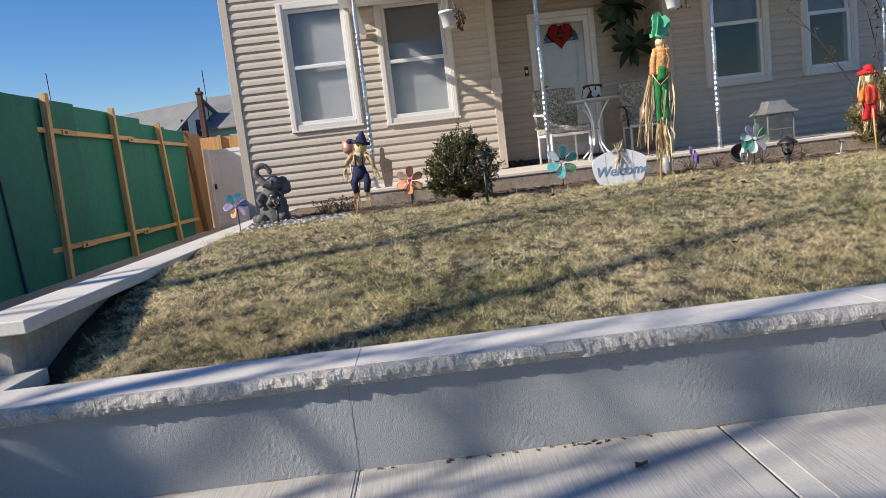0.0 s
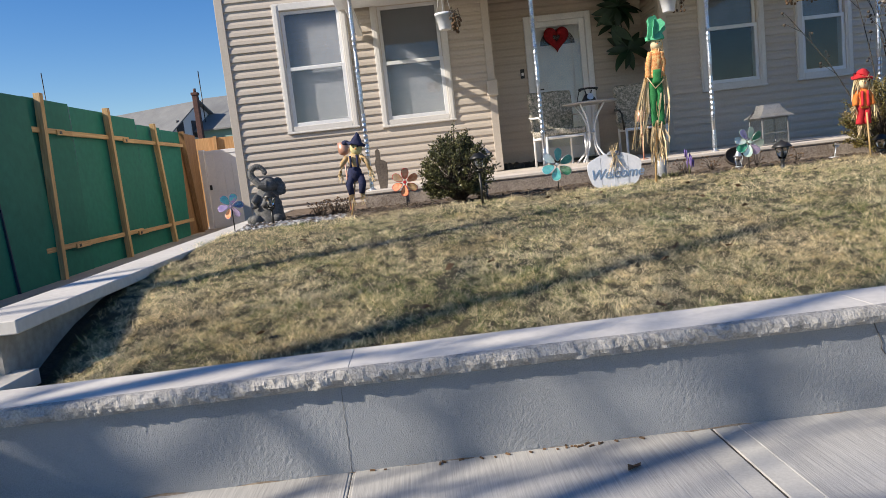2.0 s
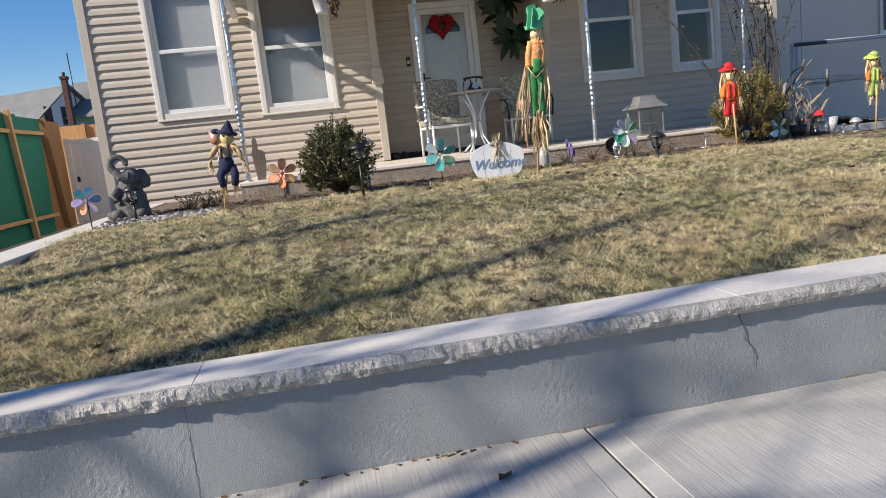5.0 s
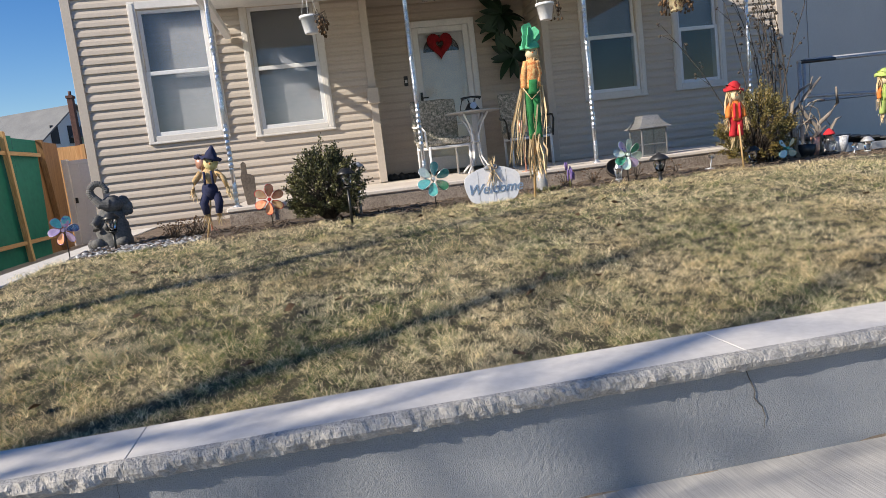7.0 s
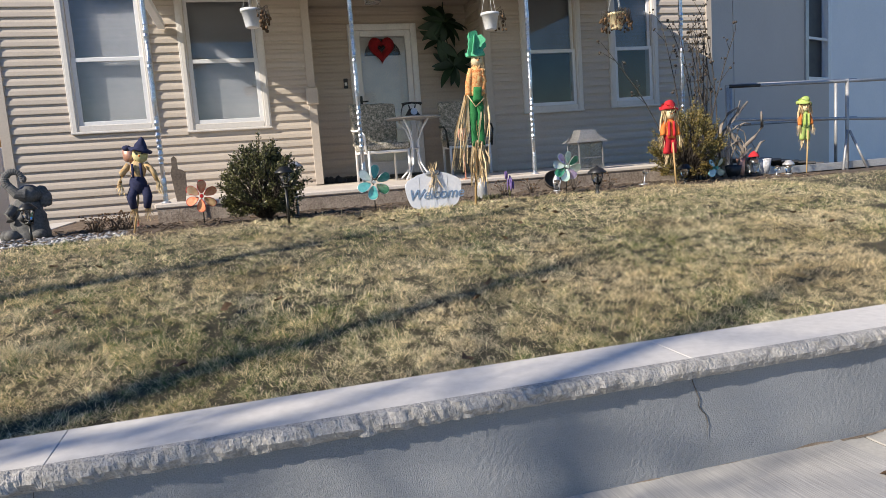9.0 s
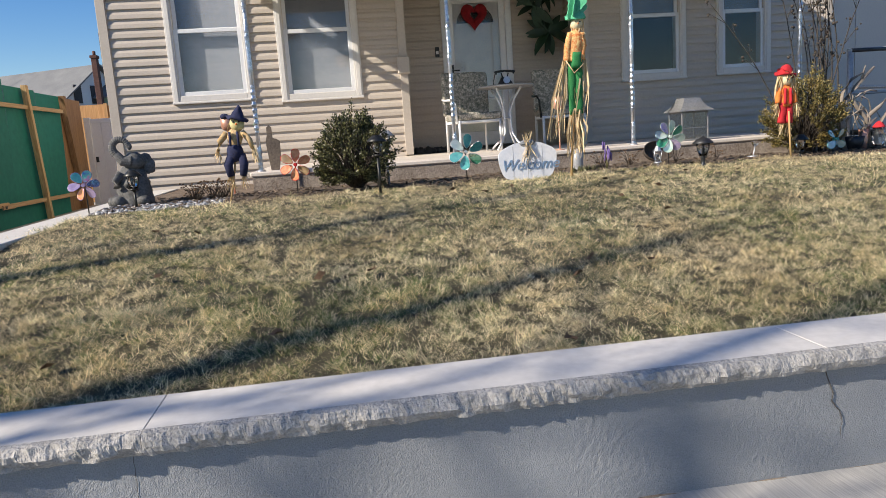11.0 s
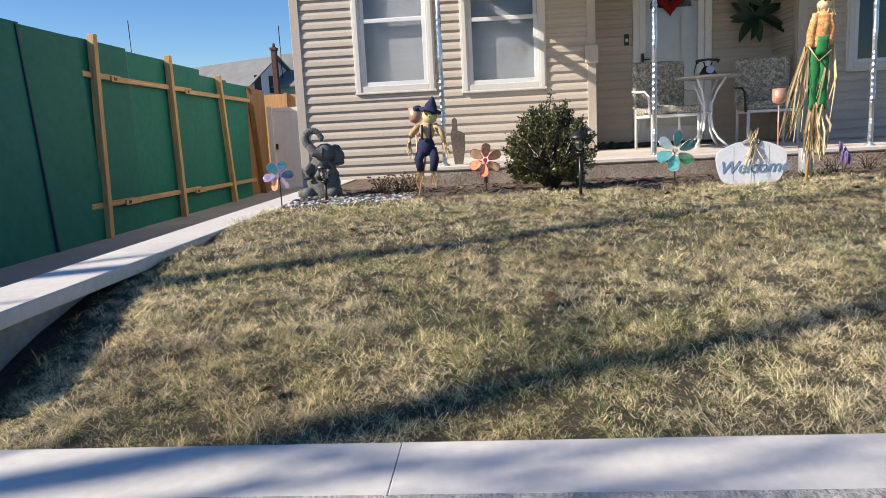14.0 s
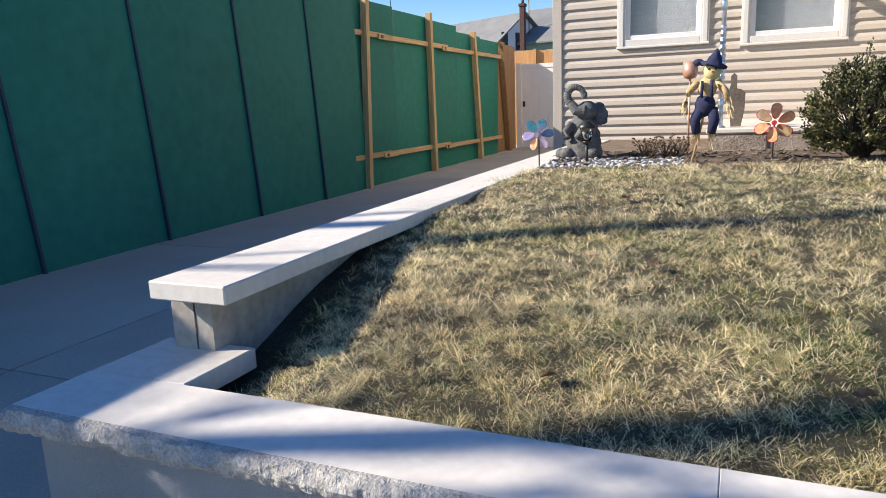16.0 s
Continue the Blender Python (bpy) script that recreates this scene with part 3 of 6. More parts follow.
def lap(length):
    """One siding course: thin at the top, with a turned-under lip below."""
    key = round(length, 3)
    if key not in lap_cache:
        b = Build()
        k = b.slot(SIDING)
        prof = [(0.0, 0.0), (-0.025, 0.0), (-0.0255, 0.006), (-0.021, 0.05), (-0.006, COURSE * 0.72), (-0.004, COURSE + 0.002), (0.0, COURSE + 0.002)]
        r0 = [b.bm.verts.new((0, y, z)) for y, z in prof]
        r1 = [b.bm.verts.new((length, y, z)) for y, z in prof]
        for i in range(len(prof)):
            b.bm.faces.new((r0[i], r0[(i + 1) % len(prof)], r1[(i + 1) % len(prof)], r1[i]))
        b.bm.faces.new(r0)
        b.bm.faces.new(r1)
        lap_cache[key] = b.mesh("siding_course")
    return lap_cache[key]


def clad(wall, x0, x1, z0, z1, holes, y, m=None):
    z = z0
    while z < z1:
        spans = [(x0, x1)]
        for h in holes:
            if h[2] < z + COURSE * 0.5 < h[3]:
                spans = [p for s in spans for p in ((s[0], min(s[1], h[0])), (max(s[0], h[1]), s[1])) if p[1] - p[0] > 0.01]
        for a, c in spans:
            ob = new("siding_course", lap(c - a))
            ob.parent = wall
            ob.matrix_basis = (m or Matrix()) @ Matrix.Translation((a, y, z))
        z += COURSE


WIN = [(-1.745, -0.735, 1.76, 3.53), (-0.408, 0.632, 1.712, 3.46), (4.175, 5.115, 1.715, 3.45), (5.565, 6.38, 1.73, 3.45)]
inset = [(a + 0.10, c - 0.10, d + 0.11, e - 0.10) for a, c, d, e in WIN]
wl = hollow("wall", -2.47, 1.20, 0.30, 6.0, inset[:2], Y, Y + 0.16, HOUSE, SIDING)
wr = hollow("wall", 3.65, 7.30, 0.30, 6.0, inset[2:], Y, Y + 0.16, HOUSE, SIDING)
wo = hollow("wall", 1.20, 3.65, 3.42, 6.0, [], Y, Y + 0.16, HOUSE, SIDING)
DOOR = (1.84, 2.86, 0.95, 3.16)
wb = hollow("wall", 1.10, 3.78, 0.30, 3.6, [(1.93, 2.77, 0.97, 3.07)], 8.32, 8.46, HOUSE, SIDING)
slab("wall", (1.04, Y + 0.16, 0.3), (1.195, 8.46, 3.6), SIDING, HOUSE)
ws = slab("wall", (3.655, Y + 0.16, 0.3), (3.81, 8.46, 3.6), SIDING, HOUSE)
slab("porch_ceiling_panel", (1.05, Y + 0.0, 3.42), (3.80, 8.46, 3.5), TRIM, HOUSE)
CL = thing("ceiling_light", "small square white porch ceiling light", "ceiling light", (2.15, 7.75, 3.42))
Build().box((2.03, 7.63, 3.395), (2.27, 7.87, 3.419), WHITE_PAINT, 0.006).done("base", CL)
Build().box((2.05, 7.65, 3.33), (2.25, 7.85, 3.394), LAMP_GLASS, 0.012).done("shade", CL, "frosted glass shade")
slab("wall", (-2.47, Y + 0.161, 0.0), (-2.32, 15.5, 6.0), SIDING, HOUSE)
slab("wall", (7.14, Y + 0.161, 0.0), (7.29, 15.5, 6.0), SIDING, HOUSE)
slab("wall", (-2.32, 15.35, 0.0), (7.14, 15.5, 6.0), SIDING, HOUSE)
slab("roof", (-2.7, Y - 0.25, 6.0), (7.5, 15.7, 6.15), ROOF_GREY, HOUSE)
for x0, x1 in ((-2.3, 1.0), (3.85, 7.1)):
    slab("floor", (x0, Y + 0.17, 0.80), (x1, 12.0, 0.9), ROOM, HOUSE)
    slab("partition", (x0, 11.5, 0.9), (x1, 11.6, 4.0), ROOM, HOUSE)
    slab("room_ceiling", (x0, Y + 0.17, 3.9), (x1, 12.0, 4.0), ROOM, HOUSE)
clad(wl, -2.41, 1.135, 0.66, 3.9, WIN[:2], Y)
clad(wr, 3.715, 7.24, 0.5895, 3.9, WIN[2:], Y)
clad(wb, 1.215, 3.64, 0.95, 3.42, [DOOR], 8.32)
clad(ws, 0, 0.72, 0.95, 3.42, [], 0, Matrix.Translation((3.655, Y + 0.80, 0)) @ Matrix.Rotation(radians(-90), 4, "Z"))
for x0, x1, z0 in ((-2.515, -2.405, 0.55), (1.13, 1.235, 0.93), (3.615, 3.72, 0.93), (7.235, 7.33, 0.6)):
    b = Build()
    b.box((x0, Y - 0.040, z0), (x1, Y - 0.002, 6.0), TRIM, 0.004)
    if x0 < 0:
        b.box((x0 - 0.003, Y - 0.001, z0), (x0 + 0.03, Y + 0.10, 6.0), TRIM, 0.003)
    elif x0 < 3:
        b.box((1.205, Y, z0), (1.236, Y + 0.10, 3.42), TRIM, 0.003)
    elif x0 < 5:
        b.box((3.612, Y, z0), (3.65, Y + 0.10, 3.42), TRIM, 0.003)
    b.done("corner_trim", HOUSE)
Build().box((1.10, Y - 0.085, 1.98), (1.26, Y - 0.042, 2.20), TRIM, 0.012).done("bracket", HOUSE, "small tan box on the corner trim")


def window(x0, x1, z0, z1, dark):
    w = new("window")
    w.parent = HOUSE
    tagged(w, "white vinyl double-hung window with " + ("a dark lower sash" if dark else "closed blinds"))
    t, y = 0.095, Y - 0.045
    Build().box((x0, y, z0), (x0 + t, Y + 0.01, z1), CASING, 0.006).done("casing", w)
    Build().box((x1 - t, y, z0), (x1, Y + 0.01, z1), CASING, 0.006).done("casing", w)
    Build().box((x0 + t, y, z1 - t), (x1 - t, Y + 0.01, z1), CASING, 0.006).done("casing", w)
    Build().box((x0 + t, y, z0 + 0.02), (x1 - t, Y + 0.01, z0 + t), CASING, 0.006).done("casing", w)
    Build().box((x0 + 0.02, y - 0.010, z0 + 0.022), (x0 + t - 0.025, y - 0.001, z1 - 0.02), CASING, 0.003).done("casing_bead", w)
    Build().box((x1 - t + 0.025, y - 0.010, z0 + 0.022), (x1 - 0.02, y - 0.001, z1 - 0.02), CASING, 0.003).done("casing_bead", w)
    Build().box((x0 - 0.004, y - 0.014, z0 - 0.006), (x1 + 0.004, Y, z0 + 0.022), CASING, 0.006).done("sill", w)
    a, c, d, e = x0 + t, x1 - t, z0 + t, z1 - t
    mid = (d + e) / 2
    for lo, hi, yy, nm in ((mid - 0.02, e, Y + 0.015, "upper_sash"), (d, mid + 0.02, Y - 0.018, "lower_sash")):
        s = Build()
        f = 0.048
        s.box((a, yy, lo), (a + f, yy + 0.03, hi), WHITE, 0.004).box((c - f, yy, lo), (c, yy + 0.03, hi), WHITE, 0.004)
        s.box((a + f, yy, lo), (c - f, yy + 0.03, lo + f), WHITE, 0.004).box((a + f, yy, hi - f), (c - f, yy + 0.03, hi), WHITE, 0.004)
        s.done(nm, w)
        p = Build().box((a + f - 0.004, yy + 0.012, lo + f - 0.004), (c - f + 0.004, yy + 0.017, hi - f + 0.004), GLASS).done("pane", w)
        p.visible_shadow = False
    Build().box((a, Y + 0.05, d), (a + 0.01, Y + 0.15, e), WHITE).box((c - 0.01, Y + 0.05, d), (c, Y + 0.15, e), WHITE).done("jamb", w)
    return a, c, d, e, mid


for i, (x0, x1, z0, z1) in enumerate(WIN):
    a, c, d, e, mid = window(x0, x1, z0, z1, i > 1)
    blind = thing("window_blind", "lowered grey horizontal blind behind the window glass" if i < 2 else "raised grey blind behind the window glass", "blind")
    b = Build()
    z = e
    bottom = d if i < 2 else mid
    while z > bottom:
        m = Matrix.Translation(((a + c) / 2, Y + 0.10, z)) @ Matrix.Rotation(radians(84), 4, "X")
        b.box((-(c - a) / 2 + 0.015, -0.0125, -0.0006), ((c - a) / 2 - 0.015, 0.0125, 0.0006), BLIND, 0, m)
        z -= 0.0225
    b.done("slats", blind, kind="stuff")
    Build().box((a + 0.012, Y + 0.085, e - 0.02), (c - 0.012, Y + 0.12, e + 0.02), WHITE, 0.003).done("headrail", blind)
    Build().box((a + 0.012, Y + 0.09, bottom - 0.015), (c - 0.012, Y + 0.115, bottom + 0.004), WHITE, 0.003).done("bottom_rail", blind)

door = new("front_door")
door.parent = HOUSE
tagged(door, "white storm door with a large glass panel and fanlight")
x0, x1, z0, z1 = DOOR
b = Build()
b.box((x0, 8.27, z0), (x0 + 0.09, 8.33, z1), WHITE_PAINT, 0.006).box((x1 - 0.09, 8.27, z0), (x1, 8.33, z1), WHITE_PAINT, 0.006)
b.box((x0 + 0.09, 8.27, z1 - 0.09), (x1 - 0.09, 8.33, z1), WHITE_PAINT, 0.006)
b.done("door_frame", door)
Build().box((x0 + 0.09, 8.375, z0 + 0.03), (x1 - 0.09, 8.42, z1 - 0.09), WHITE_PAINT, 0.004).done("door_leaf", door)
b = Build()
a, c, d, e, f = x0 + 0.092, x1 - 0.092, z0 + 0.03, z1 - 0.092, 0.085
b.box((a, 8.30, d), (a + f, 8.335, e), WHITE_PAINT, 0.005).box((c - f, 8.30, d), (c, 8.335, e), WHITE_PAINT, 0.005)
b.box((a + f, 8.30, d), (c - f, 8.335, d + 0.20), WHITE_PAINT, 0.005).box((a + f, 8.30, e - f), (c - f, 8.335, e), WHITE_PAINT, 0.005)
b.done("storm_frame", door)
p = Build().box((a + f - 0.004, 8.315, d + 0.196), (c - f + 0.004, 8.320, e - f + 0.004), GLASS).done("storm_pane", door)
p.visible_shadow = False
b = Build()
fan = [(2.35 + 0.27 * math.cos(math.pi * i / 14), 8.374, 2.72 + 0.24 * math.sin(math.pi * i / 14)) for i in range(15)]
b.sheet(fan, SASH_DARK, 0.008).done("fanlight", door, "dark half-round fanlight")
for i in range(2):
    Build().box((2.06 + 0.32 * i, 8.366, 1.15), (2.30 + 0.32 * i, 8.374, 1.75), WHITE_PAINT, 0.003).done("door_panel", door)
Build().box((a + 0.02, 8.255, 1.98), (a + 0.05, 8.30, 2.14), DARK_METAL, 0.004).tube([(a + 0.035, 8.26, 2.06), (a + 0.13, 8.245, 2.06)], 0.009, DARK_METAL).done("door_handle", door, "dark lever handle")
slab("threshold", (x0, 8.20, 0.94), (x1, 8.33, 0.975), DARK_METAL, HOUSE)
bell = Build().box((1.73, 8.28, 2.26), (1.79, 8.305, 2.40), BLACK, 0.006).box((1.742, 8.276, 2.30), (1.778, 8.281, 2.345), WHITE_PAINT, 0.002)
bell.done("doorbell", None, "black and white doorbell beside the front door", "doorbell")

# ---- porch ----
PORCH = thing("porch", "raised concrete front porch with slim posts under a flat roof", "porch")
Build().box((-0.62, 5.085, 0.870), (5.48, 7.49, 0.915), PORCH_TOP, 0.01).done("slab", PORCH)
Build().box((1.24, 7.49, 0.87), (3.61, 8.32, 0.917), PORCH_TOP).done("alcove_slab", PORCH)
Build().box((-0.60, 5.10, 0.1), (5.44, 7.48, 0.869), PORCH_FACE).done("foundation", PORCH)
Build().box((-0.56, 5.07, 0.1), (5.44, 5.099, 0.735), PORCH_FACE, 0.006).done("ledge", PORCH)
Build().box((-0.85, 4.45, 3.36), (5.65, 7.46, 3.52), WHITE_PAINT, 0.01).done("roof", PORCH)
# Unseen beam added for the shadow band it casts on the left siding.
Build().box((-0.62, 4.9, 2.98), (-0.54, 7.46, 3.06), WHITE_PAINT, 0.005).done("side_beam", PORCH)
for x in (-0.52, 1.405, 3.30, 5.19):
    b = Build()
    y = 5.17
    z, pts, rad = 0.915, [], []
    b.tube([(x, y, 0.90), (x, y, 3.36)], 0.019, CHROME, 10)
    rr = random.Random(int(x * 10))
    while z < 3.3:
        turn = z * 22
        ring = 0.0225 + (0.003 if int(z * 2.3) % 2 else 0.0008) * math.sin(z * 110) + rr.uniform(-0.0006, 0.0006)
        pts.append((x + 0.0015 * math.cos(turn), y + 0.0015 * math.sin(turn), z))
        rad.append(ring if int(z * 7) % 4 else ring * 0.86)
        z += 0.014
    b.tube(pts, rad, TINSEL, 9, False)
    b.lathe((x, y, 0.915), [(0.045, 0), (0.045, 0.008), (0.03, 0.02)], CHROME, 10)
    b.done("post", PORCH, "slim post wrapped in silver tinsel")

# ---- lawn and planting bed ----
b = Build()
k = b.slot(THATCH)
ks, km = b.slot(SOIL), b.slot(MULCH)
nx, ny = 150, 62
X0, X1, Y0, Y1 = -1.924, 9.6, 0.292, 5.068
v = [[b.bm.verts.new((X0 + (X1 - X0) * i / nx, Y0 + (Y1 - Y0) * j / ny, lawn_z(X0 + (X1 - X0) * i / nx, Y0 + (Y1 - Y0) * j / ny))) for j in range(ny + 1)] for i in range(nx + 1)]


def bed_edge(x):
    """Where the grass ends and the planting bed begins."""
    return 3.72 + 0.16 * math.sin(x * 0.9 + 0.6) + (0.35 if x > 1.9 else 0.0) + 0.05 * math.sin(x * 5)


for i in range(nx):
    for j in range(ny):
        f = b.bm.faces.new((v[i][j], v[i + 1][j], v[i + 1][j + 1], v[i][j + 1]))
        c = f.calc_center_median()
        f.smooth = True
        f.material_index = km if c.y > bed_edge(c.x) else ks if c.x < -1.84 and c.y < 3.0 else k
b.done("lawn_soil", None, "sloping front garden soil under the grass and mulch", "lawn", kind="structure")
slab("bed_back", (-1.924, 5.068, 0.0), (-0.6, 7.49, 0.70), MULCH, None, "dark mulch beside the house wall", 0, "structure", "bed")
slab("side_yard", (5.49, 5.068, -0.05), (14, 8.15, 0.60), MULCH, None, "bare ground beside the ramp", 0, "structure", "ground")


def grass_field():
    rng = np.random.default_rng(3)
    spots = []
    for y0, y1, x0, x1, dens in ((0.30, 1.1, -1.9, 3.4, 66000), (1.1, 2.0, -1.9, 4.4, 38000), (2.0, 4.3, -1.9, 5.2, 17000), (0.3, 4.3, 4.6, 8.5, 3500)):
        n = int((y1 - y0) * (x1 - x0) * dens)
        spots.append(np.column_stack((rng.uniform(x0, x1, n), rng.uniform(y0, y1, n))))
    p = np.concatenate(spots)
    edge = 3.72 + 0.16 * np.sin(p[:, 0] * 0.9 + 0.6) + np.where(p[:, 0] > 1.9, 0.35, 0.0) + 0.05 * np.sin(p[:, 0] * 5)
    keep = (p[:, 1] < edge + rng.normal(0, 0.05, len(p))) & ((p[:, 0] > -1.86 + 0.04 * (p[:, 1] < 1.3) + np.abs(rng.normal(0, 0.06, len(p)))) | (p[:, 1] > 2.6))
    p = p[keep]
    bare = np.array([noise.noise((x * 13, y * 13, 5)) + 0.6 * noise.noise((x * 31, y * 31, 6)) for x, y in p])
    p = p[rng.uniform(0, 1, len(p)) < np.clip(0.76 + 2.3 * bare, 0.08, 1.0)]
    n = len(p)
    z = np.array([lawn_z(x, y) for x, y in p])
    lump = np.array([noise.noise((x * 5.5, y * 5.5, 8)) for x, y in p])
    tuft = np.array([noise.noise((x * 16, y * 16, 2)) for x, y in p])
    length = 0.022 * np.clip(1 + 0.8 * lump + 1.0 * tuft, 0.3, 2.2) * rng.uniform(0.5, 2.0, n) + 0.009
    flow = 6.28 * (1.6 * lump + 1.3 * tuft) + rng.normal(0, 1.5, n)
    lean = np.clip(rng.normal(1.30, 0.36, n), 0.05, 1.64)
    d = np.column_stack((np.cos(flow) * np.sin(lean), np.sin(flow) * np.sin(lean), np.cos(lean)))
    spin = rng.uniform(0, 6.28, n)
    w = np.column_stack((np.cos(spin), np.sin(spin), np.zeros(n))) * ((rng.uniform(0.00045, 0.00115, n) * np.clip(0.7 + 0.26 * p[:, 1], 0.75, 1.6))[:, None])
    base = np.column_stack((p, z - 0.004 + 0.016 * np.clip(tuft + 0.6 * lump, 0, 1)))
    mid = base + d * (length * 0.55)[:, None] + np.column_stack((np.zeros((n, 2)), length * 0.12))
    tip = base + d * length[:, None] + np.column_stack((np.zeros((n, 2)), -length * 0.10 * rng.uniform(0, 1.6, n)))
    co = np.stack((base - w, base + w, mid + w * 0.8, mid - w * 0.8, tip), 1).reshape(-1, 3)
    k = np.arange(n)[:, None] * 5
    quads, tris = k + np.array([0, 1, 2, 3]), k + np.array([3, 2, 4])
    me = bpy.data.meshes.new("grass")
    me.vertices.add(n * 5)
    me.vertices.foreach_set("co", co.ravel().astype(np.float32))
    me.loops.add(n * 7)
    me.loops.foreach_set("vertex_index", np.concatenate((quads, tris), 1).ravel().astype(np.int32))
    me.polygons.add(n * 2)
    starts = (np.arange(n)[:, None] * 7 + np.array([0, 4])).ravel()
    me.polygons.foreach_set("loop_start", starts.astype(np.int32))
    me.update(calc_edges=True)
    me.materials.append(GRASS)
    tagged(new("grass", me), "patchy tan and green winter lawn grass", "grass", kind="stuff")


grass_field()


# ---- street tree that throws the branch shadows ----
def street_tree(x, y, seed, height, thick, heavy=0, reach=0, bow=0.0):
    t = thing("street_tree", "bare winter street tree beside the road", "tree", (x, y - bow, -0.06))
    r = random.Random(seed)
    trunk, limbs, twigs = Build(), Build(), Build()
    stem = [Vector((x + 0.06 * math.sin(i * 0.9 + seed), y + 0.06 * math.cos(i * 1.3 + seed) - bow * max(0.0, 1 - i / 7.3), -0.2 + (height + 0.2) * i / 10)) for i in range(11)]

    def along(u):
        k = min(9, int(u * 10))
        return stem[k].lerp(stem[k + 1], u * 10 - k)

    trunk.tube(stem, [thick * (1.25 if i == 0 else 1 - 0.075 * i) for i in range(11)], TWIG, 12)

    def grow(p, d, length, rad, level):
        pts, rr = [p], [rad]
        for s in range(4):
            d = (d + Vector((r.uniform(-1, 1), r.uniform(-1, 1), r.uniform(-0.5, 0.8))) * 0.16).normalized()
            pts.append(pts[-1] + d * length / 4)
            rr.append(rad * (1 - 0.17 * (s + 1)))
        (limbs if level < 1 else twigs).tube(pts, rr, TWIG, 6 if level < 1 else 4)
        if level < 2 or (level < 3 and r.random() < 0.45):
            for s in (2, 3, 4):
                for _ in range(1):
                    side = (d + Vector((r.uniform(-1, 1), r.uniform(-1, 1), r.uniform(-0.4, 0.7))) * 0.9).normalized()
                    grow(pts[s], side, length * r.uniform(0.5, 0.72), rr[s] * 0.68, level + 1)

    for i in range(8):
        a = i * 2.4 + r.uniform(-0.3, 0.3)
        u = 0.36 + 0.08 * i
        p = along(u)
        grow(p, Vector((math.cos(a), math.sin(a), 0.55)).normalized(), height * (0.34 - 0.027 * i), thick * 0.34 * (1.25 - u), 0)
    for i in range(heavy):
        p = along(0.60 + 0.035 * i)
        side = Vector((r.uniform(-1, 1), r.uniform(-1, 1), r.uniform(-0.1, 0.7)))
        grow(p, side.normalized(), 2.1, 0.045, 0)
    for i in range(reach):
        p = along(0.55 + 0.042 * i)
        grow(p, Vector((1, 0.07 + 0.10 * math.sin(i * 2.1), 0.06 + 0.05 * (i % 3))).normalized(), 2.6 + 0.5 * (i % 3), 0.034 - 0.004 * (i % 3), 1)
    trunk.done("trunk", t)
    limbs.done("limbs", t, kind="stuff")
    twigs.done("twigs", t, kind="stuff")


street_tree(-9.83, -3.46, 4, 8.8, 0.16, 2, 5, 1.7)
street_tree(-10.9, -5.0, 7, 10.0, 0.16, 3)
street_tree(-11.3, -2.4, 11, 10.5, 0.17, 0)

# ---- neighbouring buildings ----
NB = thing("neighbour_building", "plain grey stucco building beside the house", "building")
NBM = Matrix.Translation((7.36, 8.2, 0)) @ Matrix.Rotation(radians(24), 4, "Z")


def nb(a, c, mat, name, parent=NB, label="", bevel=0.0):
    return Build().box(a, c, mat, bevel, NBM).done(name, parent, label)


nb((0, 0, 0.0), (1.555, 0.3, 6.0), NEIGHBOUR, "wall")
nb((1.58, 0, 0.0), (4.42, 0.3, 6.0), NEIGHBOUR, "wall")
nb((1.55, 0.02, 0.0), (1.585, 0.2, 6.0), SASH_DARK, "seam")
nb((4.42, 0, 0.0), (5.62, 0.3, 2.22), NEIGHBOUR, "wall")
nb((4.42, 0, 4.3), (5.62, 0.3, 6.0), NEIGHBOUR, "wall")
nb((5.62, 0, 0.0), (11, 0.3, 6.0), WHITE_WALL, "wall", NB, "white painted end wall")
nb((0, -0.02, 0.0), (4.4, -0.001, 1.42), NEIGHBOUR, "plinth")
w = new("window")
w.parent = NB
nb((4.42, -0.04, 2.22), (4.55, 0.04, 4.3), PIPE, "window_frame", w)
nb((5.49, -0.04, 2.22), (5.62, 0.04, 4.3), WHITE, "window_frame", w)
nb((4.55, -0.03, 2.22), (5.49, 0.03, 2.30), WHITE, "sill", w)
nb((4.55, -0.02, 3.06), (5.49, 0.02, 3.11), WHITE, "meeting_rail", w)
nb((4.54, 0.10, 2.26), (5.50, 0.13, 4.3), SASH_DARK, "pane", w, "dark pane")


